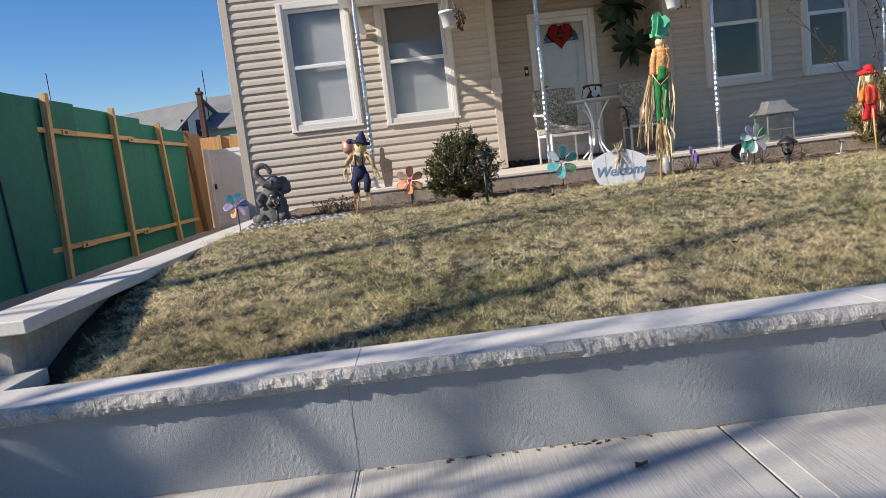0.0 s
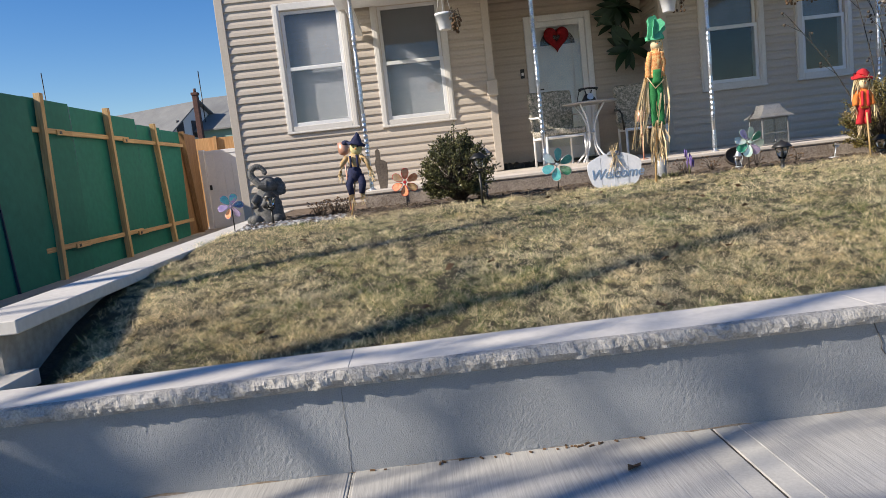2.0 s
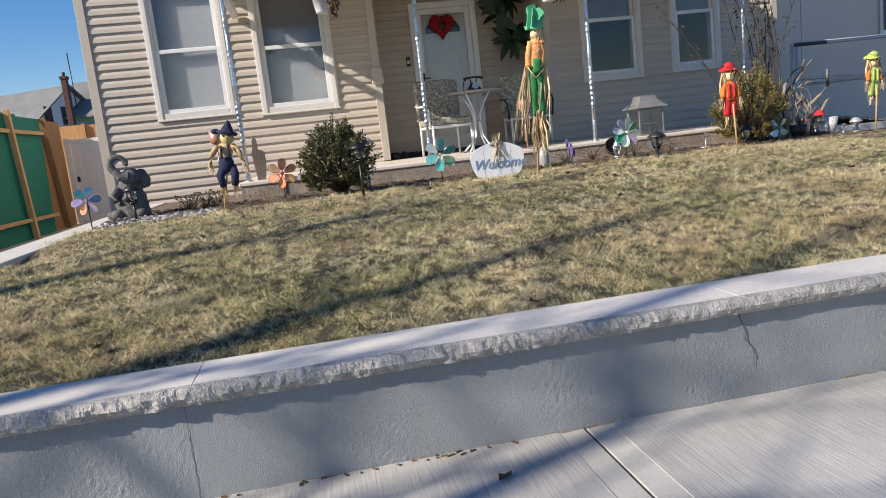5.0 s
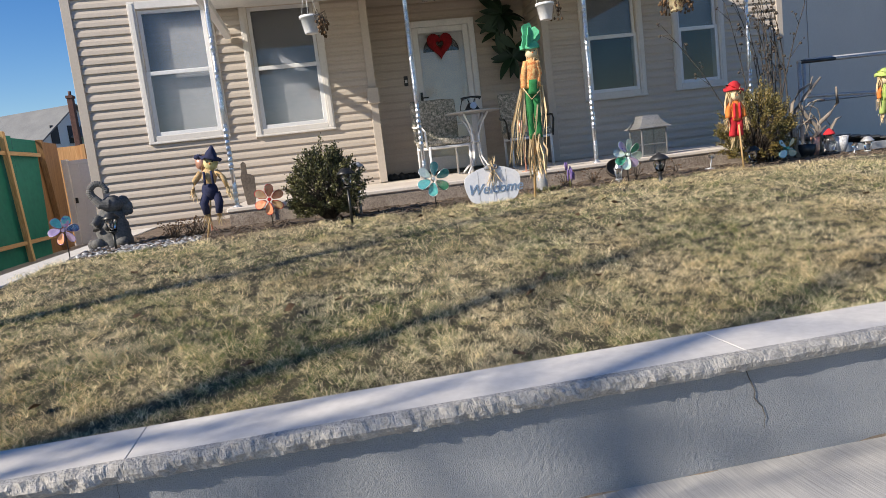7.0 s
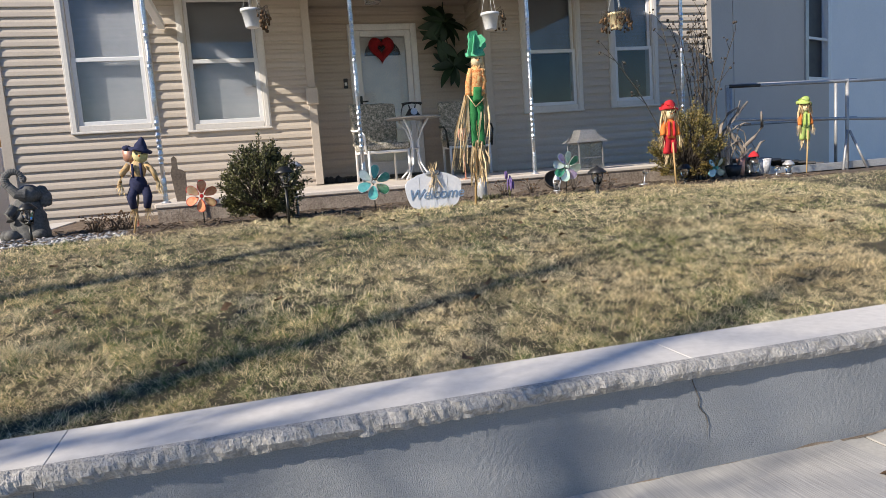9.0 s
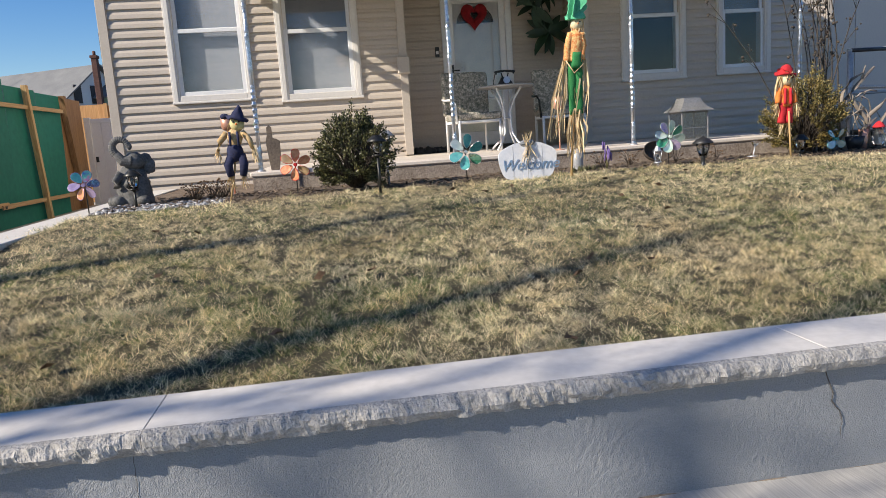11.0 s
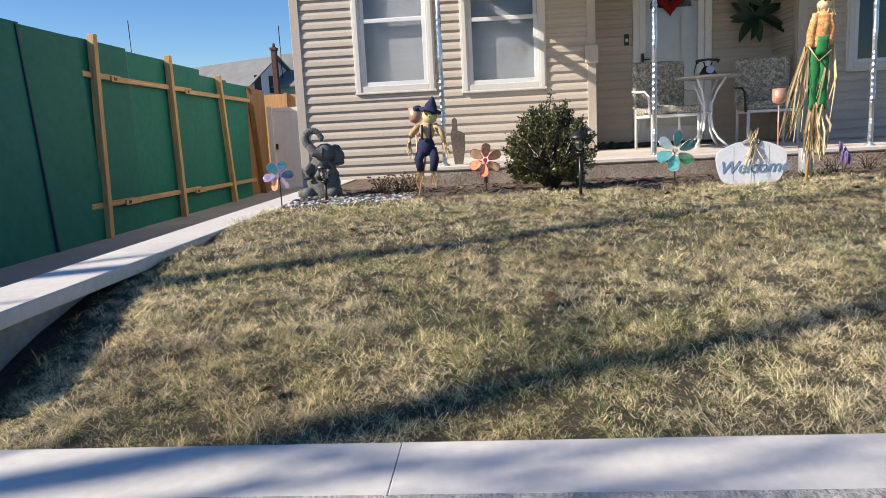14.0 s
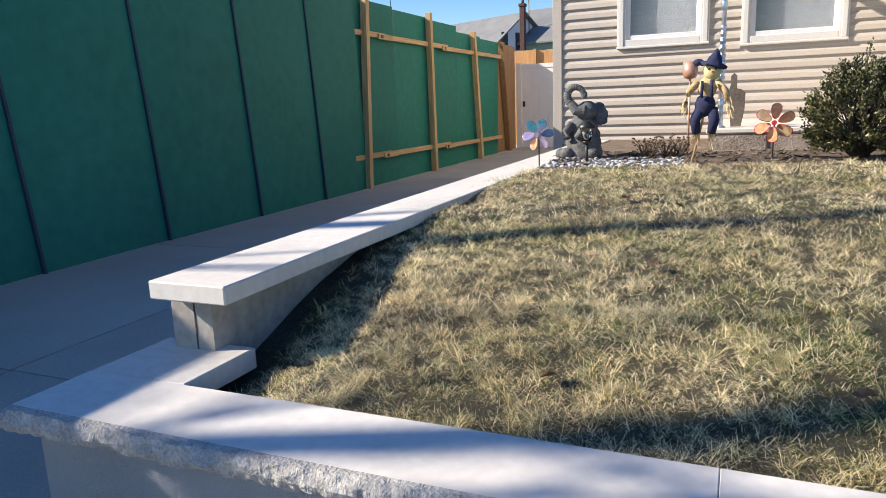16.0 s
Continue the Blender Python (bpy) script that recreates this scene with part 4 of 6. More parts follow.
def far_house(name, label, cx, cy, w, d, eave, ridge, turn, wall_mat, win=()):
    h = thing(name, label, "house")
    m = Matrix.Translation((cx, cy, 0)) @ Matrix.Rotation(radians(turn), 4, "Z")
    b = Build()
    k = b.slot(wall_mat)
    pts = [(-w / 2, 0), (w / 2, 0), (w / 2, eave), (0, ridge), (-w / 2, eave)]
    f0 = [b.bm.verts.new(m @ Vector((x, -d / 2, z))) for x, z in pts]
    f1 = [b.bm.verts.new(m @ Vector((x, d / 2, z))) for x, z in pts]
    b.bm.faces.new(f0)
    b.bm.faces.new(f1)
    for i in range(5):
        b.bm.faces.new((f0[i], f0[(i + 1) % 5], f1[(i + 1) % 5], f1[i]))
    b.done("wall", h)
    for s in (-1, 1):
        r = Build()
        k = r.slot(ROOF_GREY)
        ov = 0.35
        sl = (ridge - eave) / (w / 2)
        q = [(s * 0.0, ridge + 0.12), (s * (w / 2 + ov), eave - ov * sl + 0.12)]
        lo = [(x, z - 0.1) for x, z in q]
        a = [r.bm.verts.new(m @ Vector((x, -d / 2 - ov, z))) for x, z in q + lo[::-1]]
        c = [r.bm.verts.new(m @ Vector((x, d / 2 + ov, z))) for x, z in q + lo[::-1]]
        r.bm.faces.new(a)
        r.bm.faces.new(c)
        for i in range(4):
            r.bm.faces.new((a[i], a[(i + 1) % 4], c[(i + 1) % 4], c[i]))
        r.done("roof", h)
    for x, z in win:
        Build().box((x - 0.28, -d / 2 - 0.06, z - 0.55), (x + 0.28, -d / 2 - 0.01, z + 0.55), SASH_DARK, 0, m).box((x - 0.34, -d / 2 - 0.05, z - 0.62), (x + 0.34, -d / 2 - 0.004, z - 0.551), WHITE, 0, m).done("window", h)
    return h, m


fh, fm = far_house("far_house", "distant white house with grey shingle roof and brick chimney", -18.3, 47.6, 7.0, 9.5, 4.3, 6.95, 62, WHITE_WALL, ((-1.7, 5.2), (-0.4, 5.2)))
Build().box((-13.48, 42.6, 3), (-13.17, 43.0, 7.2), BRICK, 0.02).box((-13.53, 42.55, 7.08), (-13.12, 43.05, 7.25), BRICK, 0.02).tube([(-13.32, 42.8, 7.2), (-13.32, 42.8, 7.5)], 0.09, BRICK, 8).done("chimney", fh, "dark red brick chimney")
far_house("far_house", "distant sage green house with a grey roof", -10.2, 47.5, 6.0, 8.0, 5.2, 7.4, 80, SAGE_WALL)
far_house("far_house", "distant pale gabled house behind the fence", -31.0, 56, 3.2, 5.0, 7.6, 9.1, 40, WHITE_WALL)
for x, z in ((-13.7, 9.0), (-23.9, 9.95)):
    Build().tube([(x, 45.5, 4.0), (x, 45.5, z)], 0.035, DARK_METAL, 5).done("antenna", None, "thin dark radio mast above the roofs", "antenna", "masts above the roofs")


# ---- garden things ----
def solar_lamp(x, y, top, brim, mat, glassy=True, label="black solar path light on a stake"):
    z0 = lawn_z(x, y)
    t = thing("path_light", label, "path light", (x, y, z0), "path lights along the lawn")
    Build().tube([(x, y, z0 - 0.05), (x, y, top - 0.15)], 0.011, mat, 8).done("stake", t)
    Build().lathe((x, y, top - 0.165), [(0.014, 0), (0.032, 0.006), (0.036, 0.018), (0.018, 0.024)], mat, 14).done("collar", t)
    Build().lathe((x, y, top - 0.145), [(0.026, 0), (0.034, 0.05), (0.044, 0.095)], LAMP_GLASS if glassy else mat, 14).done("lens", t)
    for i in range(4):
        a = i * math.pi / 2 + 0.5
        Build().tube([(x + 0.029 * math.cos(a), y + 0.029 * math.sin(a), top - 0.145), (x + 0.050 * math.cos(a), y + 0.050 * math.sin(a), top - 0.045)], 0.0035, mat, 5).done("rib", t)
    Build().lathe((x, y, top - 0.05), [(brim, 0), (brim * 1.02, 0.008), (brim * 0.72, 0.030), (brim * 0.5, 0.044), (brim * 0.46, 0.05), (0.004, 0.052)], mat, 18).done("cap", t)
    return t


solar_lamp(0.53, 3.60, 1.175, 0.075, DARK_METAL)
solar_lamp(0.66, 4.45, 1.22, 0.075, PIPE, label="weathered grey solar path light behind the shrub")
solar_lamp(-1.39, 4.00, 1.035, 0.068, DARK_METAL, label="black solar path light beside the stone statue")
solar_lamp(4.45, 4.10, 0.93, 0.072, DARK_METAL, label="black solar path light beside the bronzed shrub")
solar_lamp(6.15, 4.60, 0.86, 0.065, PIPE, label="grey solar path light beside the ramp")
solar_lamp(3.15, 4.30, 0.915, 0.035, CHROME, label="small silver solar path light")

x, y = 3.325, 3.80
z0 = lawn_z(x, y)
lamp = thing("garden_lantern", "black carriage lantern light on a short post", "lantern", (x, y, z0), "path lights along the lawn")
Build().lathe((x, y, z0 - 0.03), [(0.034, 0), (0.030, 0.03), (0.016, 0.05), (0.016, 0.09), (0.026, 0.10), (0.014, 0.115)], BLACK, 14).done("post", lamp)
Build().lathe((x, y, z0 + 0.085), [(0.030, 0), (0.048, 0.05), (0.056, 0.10)], LAMP_GLASS, 14).done("lens", lamp)
for i in range(6):
    a = i * math.pi / 3
    Build().tube([(x + 0.030 * math.cos(a), y + 0.030 * math.sin(a), z0 + 0.08), (x + 0.052 * math.cos(a), y + 0.052 * math.sin(a), z0 + 0.14), (x + 0.062 * math.cos(a), y + 0.062 * math.sin(a), z0 + 0.19)], 0.004, BLACK, 5).done("cage_bar", lamp)
Build().lathe((x, y, z0 + 0.185), [(0.085, 0), (0.087, 0.01), (0.055, 0.04), (0.02, 0.055), (0.004, 0.07)], BLACK, 18).done("cap", lamp)


BLUE_FILM = surf("blue_film", (0.02, 0.10, 0.55), (0.05, 0.35, 0.70), 12, 30, 0.25, 0.4, 0.1, 0.001)
GREEN_FILM = surf("green_film", (0.03, 0.30, 0.16), (0.12, 0.50, 0.30), 12, 30, 0.3, 0.3, 0.1, 0.001)
LILAC = surf("lilac_film", (0.36, 0.28, 0.52), (0.60, 0.50, 0.68), 12, 30, 0.25, 0.3, 0.1, 0.001)
for film_mat in (BLUE_FILM, GREEN_FILM, LILAC):
    film_mat.node_tree.nodes["Principled BSDF"].inputs["Alpha"].default_value = 0.62
AMBER = surf("amber_film", (0.55, 0.34, 0.16), (0.68, 0.50, 0.30), 12, 30, 0.3, 0.1, 0.1, 0.001)


def petal(r, w, mat, rim):
    """An oval film petal with a wire rim, pointing up from the hub."""
    b = Build()
    n = 14
    pts = [(w * math.sin(2 * math.pi * i / n) * (0.75 + 0.25 * math.cos(2 * math.pi * i / n + math.pi)), 0.012 * math.sin(2 * math.pi * i / n), 0.2 * r + 0.4 * r * (1 - math.cos(2 * math.pi * i / n))) for i in range(n)]
    b.sheet(pts, mat, 0.002)
    b.tube([*pts, pts[0]], 0.0028, rim, 5)
    return b.mesh("petal")


def pinwheel(x, y, zc, r, mats, rim, label, n=6, turn=0.0, z0=None):
    z0 = lawn_z(x, y) if z0 is None else z0
    t = thing("pinwheel", label, "pinwheel", (x, y, z0), "garden pinwheels")
    kinds = [petal(r, r * 0.36, m, rim) for m in mats]
    for i in range(n):
        ob = new("petal", kinds[i % len(kinds)])
        ob.parent = t
        ob.matrix_basis = Matrix.Translation((0, -0.03, zc - z0)) @ Matrix.Rotation(turn + 2 * math.pi * i / n, 4, "Y") @ Matrix.Rotation(0.22, 4, "Z")
    Build().tube([(x, y, z0 - 0.05), (x, y, zc)], 0.005, DARK_METAL, 6).done("stake", t)
    Build().tube([(x, y - 0.05, zc), (x, y + 0.01, zc)], [0.014, 0.018], rim, 10).done("hub", t)
    return t


pinwheel(1.31, 4.10, 0.99, 0.155, (TEAL, TEAL, GREEN_FILM, TEAL, TEAL, PEARL), CHROME, "teal six-petal garden pinwheel before the porch", turn=0.15)
pinwheel(-0.14, 4.30, 0.98, 0.135, (CORAL, CORAL, AMBER), RED, "orange and coral six-petal garden pinwheel", turn=0.1)
pinwheel(-1.75, 4.00, 0.945, 0.120, (PRISM, BLUE_FILM, LILAC, CORAL, LILAC, TEAL), LILAC, "rainbow foil pinwheel on the wall edge", turn=0.4)
pinwheel(3.11, 4.00, 1.00, 0.140, (PEARL, GREEN_FILM, PEARL, LILAC), PEARL, "pearly green foil pinwheel by the lantern", 8, 0.2)
pinwheel(4.95, 4.30, 0.86, 0.115, (PEARL,), TEAL, "pale green butterfly spinner beside the shrub", 4, 0.75)


MINT = surf("mint_green_felt", (0.05, 0.34, 0.16), (0.12, 0.48, 0.27), 14, 90, 0.8)


def face(b, c, r, skin):
    b.ball(c, (r, r * 0.9, r * 1.08), skin, 14, 10)
    for s in (-1, 1):
        b.ball((c[0] + s * r * 0.38, c[1] - r * 0.84, c[2] + r * 0.2), r * 0.13, BLACK, 8, 6)
    b.ball((c[0], c[1] - r * 0.93, c[2] - r * 0.1), r * 0.13, ORANGE, 8, 6)


def hat(b, c, r, h, mat, tilt=0.0):
    m = Matrix.Translation(c) @ Matrix.Rotation(tilt, 4, "Y") @ Matrix.Translation([-q for q in c])
    start = len(b.bm.verts)
    b.lathe(c, [(r, -0.012), (r * 1.03, 0.0), (r * 0.58, 0.016), (r * 0.50, h * 0.45), (r * 0.22, h * 0.85), (0.006, h)], mat, 16)
    b.bm.verts.ensure_lookup_table()
    for v in b.bm.verts[start:]:
        v.co = m @ v.co
        v.co.z += 0.012 * math.sin(6 * math.atan2(v.co.y - c[1], v.co.x - c[0])) * (1 if (v.co - Vector(c)).length > r * 0.8 else 0.3)


def doll(name, label, fill):
    b = Build()
    fill(b)
    return b.done(name, None, label, "scarecrow", "garden scarecrows")


def crow_navy(b):
    x, y = -0.575, 4.0
    z0 = lawn_z(-0.66, y)
    b.tube([(-0.665, y, z0 - 0.03), (-0.60, y + 0.01, 1.0), (-0.575, y + 0.02, 1.3)], 0.008, STICK, 6)
    b.ball((x, y, 1.235), (0.062, 0.045, 0.075), STRIPE, 12, 8, 0.15)
    b.ball((x - 0.01, y, 1.12), (0.068, 0.05, 0.075), NAVY, 12, 8, 0.15)
    for s in (-1, 1):
        b.tube([(x + s * 0.035, y, 1.10), (x + s * 0.062 - 0.01, y - 0.01, 1.02), (x + s * 0.048 - 0.012, y, 0.93)], [0.036, 0.036, 0.028], NAVY, 9)
        b.tube([(x + s * 0.06, y, 1.275), (x + s * 0.115, y - 0.02, 1.21), (x + s * 0.135, y - 0.03, 1.14)], [0.026, 0.024, 0.016], STRIPE, 8)
        b.strands((x + s * 0.135, y - 0.03, 1.15), (x + s * 0.145, y - 0.03, 1.08), 26, (0.012, 0.03), STRAW, 0.004, 0.01, 3 + s)
        b.strands((x + s * 0.05 - 0.01, y, 0.94), (x + s * 0.055 - 0.01, y, 0.86), 26, (0.02, 0.04), STRAW, 0.004, 0.01, 8 + s)
        b.tube([(x + s * 0.03, y - 0.05, 1.28), (x + s * 0.032, y - 0.06, 1.17)], 0.011, NAVY, 6)
    face(b, (x + 0.03, y - 0.005, 1.345), 0.058, YELLOW)
    b.strands((x + 0.03, y, 1.38), (x + 0.01, y, 1.28), 40, (0.05, 0.075), STRAW, 0.004, 0.02, 5)
    hat(b, (x + 0.035, y, 1.385), 0.088, 0.095, NAVY, 0.22)
    b.ball((x - 0.062, y, 1.405), (0.036, 0.03, 0.024), NAVY, 8, 6)


def cloth(b, pts, radii, mat, squash=0.7, fold=0.006, n=12):
    """A limp cloth sleeve: an oval tube with folds."""
    start = len(b.bm.verts)
    fine, rad = [], []
    for (p, r0), (q, r1) in zip(zip(pts, radii), zip(pts[1:], radii[1:])):
        for i in range(4):
            fine.append(Vector(p).lerp(Vector(q), i / 4))
            rad.append(r0 + (r1 - r0) * i / 4)
    fine.append(Vector(pts[-1]))
    rad.append(radii[-1])
    b.tube(fine, rad, mat, n)
    b.bm.verts.ensure_lookup_table()
    yc = pts[0][1]
    for v in b.bm.verts[start:]:
        v.co.y = yc + (v.co.y - yc) * squash
        v.co += Vector((noise.noise(v.co * 22), noise.noise(v.co * 22 + Vector((5, 1, 3))), 0.6 * noise.noise(v.co * 22 + Vector((2, 8, 6))))) * fold


def crow_tall(b):
    y, z0 = 3.68, lawn_z(2.10, 3.68)

    def at(dx, z, dy=0.0):
        return (2.105 + 0.07 * (z - 0.757) + dx, y + dy, z)

    b.tube([at(0, z0 - 0.03), at(0.0, 1.3), at(-0.005, 2.0)], 0.0105, STICK, 7)
    cloth(b, [at(-0.01, 1.975), at(-0.015, 2.01), at(-0.02, 2.03)], [0.078, 0.074, 0.045], MINT, 0.8, 0.024, 16)
    for turn, zc, q in ((0.3, 2.075, 0.082), (1.2, 2.06, 0.070), (-0.6, 2.09, 0.066)):
        rim = []
        for i in range(30):
            an = 2 * math.pi * i / 30
            rad = q * (1 + 0.22 * math.cos(3 * an + turn) + 0.09 * math.cos(8 * an + turn))
            c = at(rad * math.cos(an) * math.cos(turn * 0.8) - 0.015, zc + rad * 1.15 * math.sin(an), rad * math.cos(an) * math.sin(turn * 0.8) - 0.01)
            rim.append(c)
        b.sheet(rim, MINT, 0.022)
    face(b, at(0.0, 1.945, -0.005), 0.046, CREAM)
    b.strands(at(0, 2.0), at(0.02, 1.84), 50, (0.04, 0.06), STRAW, 0.005, 0.02, 15)
    cloth(b, [at(0.0, 1.90), at(0, 1.86), at(-0.005, 1.75), at(-0.005, 1.65)], [0.026, 0.058, 0.056, 0.060], PATCH, 0.6, 0.014)
    cloth(b, [at(-0.042, 1.875), at(-0.068, 1.77, -0.01), at(-0.07, 1.655, -0.01)], [0.030, 0.030, 0.026], PATCH, 0.8, 0.008)
    cloth(b, [at(0.042, 1.875), at(0.062, 1.77), at(0.056, 1.665)], [0.030, 0.028, 0.024], PATCH, 0.8, 0.008)
    for dx in (-0.026, 0.028):
        cloth(b, [at(dx, 1.69), at(dx * 1.05, 1.55), at(dx * 1.1 + 0.01, 1.40), at(dx * 1.1 + 0.02, 1.24)], [0.035, 0.034, 0.033, 0.030], GREEN_CLOTH, 0.6, 0.013)
        b.strands(at(dx + 0.02, 1.27), at(dx + 0.035, 0.93), 26, (0.022, 0.05), STRAW, 0.007, 0.04, 23 + int(dx * 100))
    cloth(b, [at(0, 1.72, -0.035), at(0, 1.60, -0.04)], [0.034, 0.042], GREEN_CLOTH, 0.35, 0.005)
    b.strands(at(-0.085, 1.66), at(-0.15, 1.08), 18, (0.014, 0.07), STRAW, 0.007, 0.05, 21)
    b.strands(at(0.075, 1.67), at(0.03, 1.18), 12, (0.014, 0.07), STRAW, 0.006, 0.05, 22)
    b.tube([at(-0.085, 1.66, -0.03), at(-0.02, 1.56, -0.05), at(0.06, 1.63, -0.04)], 0.005, STRAW, 5)


def crow_small(b, x, y, top, hat_mat, vest, legs, low, lean=0.03):
    z0 = lawn_z(x + lean, y)
    b.tube([(x + lean, y - 0.05, z0 - 0.04), (x, y - 0.055, top - 0.40)], 0.008, STICK, 6)
    cloth(b, [(x, y, top - 0.17), (x, y, top - 0.21), (x, y, top - 0.29), (x, y, top - 0.36)], [0.030, 0.058, 0.056, 0.062], vest, 0.7, 0.008)
    for s in (-1, 1):
        cloth(b, [(x + s * 0.030, y, top - 0.33), (x + s * 0.034, y - 0.01, top - 0.42), (x + s * 0.036, y, top - 0.50)], [0.038, 0.036, 0.034], legs, 0.8, 0.009)
        cloth(b, [(x + s * 0.026, y - 0.04, top - 0.20), (x + s * 0.028, y - 0.043, top - 0.34)], [0.012, 0.013], legs, 1.0, 0.002, 6)
        b.strands((x + s * 0.036, y, top - 0.49), (x + s * 0.042, y, top - 0.57), 24, (0.022, 0.035), STRAW, 0.004, 0.01, 31 + s)
        cloth(b, [(x + s * 0.048, y, top - 0.19), (x + s * 0.074, y - 0.01, top - 0.26), (x + s * 0.084, y - 0.02, top - 0.33)], [0.026, 0.026, 0.026], low, 0.9, 0.007)
        b.strands((x + s * 0.086, y - 0.02, top - 0.32), (x + s * 0.10, y - 0.02, top - 0.41), 26, (0.016, 0.035), STRAW, 0.004, 0.01, 41 + s)
        b.strands((x + s * 0.05, y - 0.01, top - 0.08), (x + s * 0.078, y - 0.01, top - 0.27), 40, (0.02, 0.035), STRAW, 0.005, 0.02, 51 + s)
    face(b, (x, y - 0.005, top - 0.125), 0.052, CREAM)
    b.strands((x, y - 0.045, top - 0.07), (x, y - 0.06, top - 0.11), 22, (0.03, 0.045), STRAW, 0.004, 0.01, 61)
    cloth(b, [(x, y, top - 0.085), (x, y, top - 0.075), (x + 0.005, y, top - 0.068)], [0.088, 0.092, 0.06], hat_mat, 0.9, 0.020, 18)
    cloth(b, [(x, y, top - 0.075), (x + 0.01, y, top - 0.03), (x + 0.012, y, top - 0.004), (x + 0.012, y, top + 0.004)], [0.060, 0.054, 0.036, 0.006], hat_mat, 0.9, 0.012, 14)


doll("scarecrow", "straw scarecrow in navy overalls and pointed hat", crow_navy)
doll("scarecrow", "tall raffia scarecrow with green hat and orange shirt", crow_tall)
doll("scarecrow", "straw scarecrow in red hat and orange vest", lambda b: crow_small(b, 4.19, 3.95, 1.55, RED, ORANGE, RED, ORANGE))
doll("scarecrow", "straw scarecrow in lime overalls and green hat", lambda b: crow_small(b, 6.65, 4.90, 1.58, LIME, LIME, LIME, ORANGE, -0.02))

# stone elephant, seated, with the trunk curled up into a ring
b = Build()
ex, ey, ez = -1.50, 4.42, lawn_z(-1.5, 4.42) - 0.01
b.lathe((ex, ey, ez), [(0.135, 0), (0.15, 0.02), (0.150, 0.06), (0.138, 0.10), (0.142, 0.13), (0.128, 0.17), (0.132, 0.20), (0.112, 0.24), (0.115, 0.27), (0.095, 0.31), (0.06, 0.35)], STATUE, 20, 0.85)
for v in b.bm.verts:
    v.co += Vector((noise.noise(v.co * 11), noise.noise(v.co * 11 + Vector((4, 2, 1))), 0)) * 0.014
for dx, dy, dz, rx, rz in ((-0.165, -0.05, 0.045, 0.050, 0.045), (-0.115, -0.10, 0.050, 0.055, 0.050), (0.09, -0.10, 0.045, 0.06, 0.045)):
    b.ball((ex + dx, ey + dy, ez + dz), (rx, rx * 1.15, rz), STATUE, 14, 9, 0.15)
b.tube([(ex - 0.07, ey - 0.07, ez + 0.28), (ex - 0.115, ey - 0.10, ez + 0.22), (ex - 0.105, ey - 0.12, ez + 0.17)], [0.036, 0.036, 0.030], STATUE, 10)
b.tube([(ex + 0.03, ey - 0.09, ez + 0.27), (ex + 0.0, ey - 0.13, ez + 0.20), (ex - 0.03, ey - 0.135, ez + 0.17)], [0.034, 0.034, 0.028], STATUE, 10)
b.ball((ex + 0.03, ey - 0.02, ez + 0.375), (0.092, 0.088, 0.078), STATUE, 16, 10, 0.12)
for i, (dx, dz, r1) in enumerate(((0.115, 0.385, 0.052), (0.140, 0.345, 0.050), (0.125, 0.305, 0.040), (0.155, 0.30, 0.030))):
    b.ball((ex + dx, ey - 0.01 + 0.004 * i, ez + dz), (r1, 0.020, r1), STATUE, 12, 8, 0.3)
ring = [(ex + 0.02, ey - 0.085, ez + 0.375), (ex - 0.04, ey - 0.10, ez + 0.385)]
ring += [(ex - 0.045 - 0.063 * math.cos(q), ey - 0.095, ez + 0.495 + 0.066 * math.sin(q)) for q in [radians(v) for v in range(-50, 196, 7)]]
b.tube(ring, [0.05, 0.042] + [0.033 - 0.00042 * i + (0.0028 if i % 2 else 0.0) for i in range(len(ring) - 2)], STATUE, 12, False)
b.ball((ex + 0.028, ey - 0.095, ez + 0.50), (0.020, 0.020, 0.028), STATUE, 10, 7, 0.2)
b.done("elephant_statue", None, "dark grey stone elephant statue with raised trunk", "statue")

# wooden figure on the porch edge
DARK_WOOD = surf("weathered_brown_wood", (0.09, 0.07, 0.055), (0.17, 0.135, 0.105), 6, 50, 0.9, 0, 0.4, 0.003)
b = Build()
fx, fy = -0.395, 5.40
b.sheet([(fx - 0.045, fy, 0.915), (fx + 0.035, fy, 0.915), (fx + 0.06, fy, 1.06), (fx + 0.062, fy, 1.20), (fx + 0.03, fy, 1.225), (fx - 0.005, fy, 1.235), (fx - 0.008, fy, 1.34), (fx - 0.03, fy, 1.362), (fx - 0.055, fy, 1.34), (fx - 0.058, fy, 1.26), (fx - 0.075, fy, 1.20), (fx - 0.06, fy, 1.05)], DARK_WOOD, 0.035)
b.done("wooden_figure", None, "weathered brown wooden garden figure on the porch", "figure")

# welcome sign
BOW_GREY = surf("grey_ribbon", (0.16, 0.17, 0.18), (0.28, 0.29, 0.31), 14, 90, 0.8)
sx, sy = 1.785, 3.85
sz = lawn_z(sx, sy)
sign = thing("welcome_sign", "white pumpkin-shaped welcome sign with a grey bow", "sign", (sx, sy, sz))
n = 36
out = []
for i in range(n):
    a = 2 * math.pi * i / n
    rr = 1 + 0.035 * math.cos(5 * a - math.pi / 2)
    out.append((sx + 0.246 * rr * math.copysign(abs(math.cos(a)) ** 0.66, math.cos(a)), sy, sz + 0.15 + 0.155 * rr * math.copysign(abs(math.sin(a)) ** 0.74, math.sin(a))))
Build().sheet(out, SIGN_WHITE, 0.014).done("board", sign)
for gx in (-0.125, 0.0, 0.125):
    Build().box((sx + gx - 0.0015, sy - 0.0152, sz + 0.02), (sx + gx + 0.0015, sy - 0.0138, sz + 0.275), PIPE).done("plank_groove", sign)
cu = bpy.data.curves.new("lettering", "FONT")
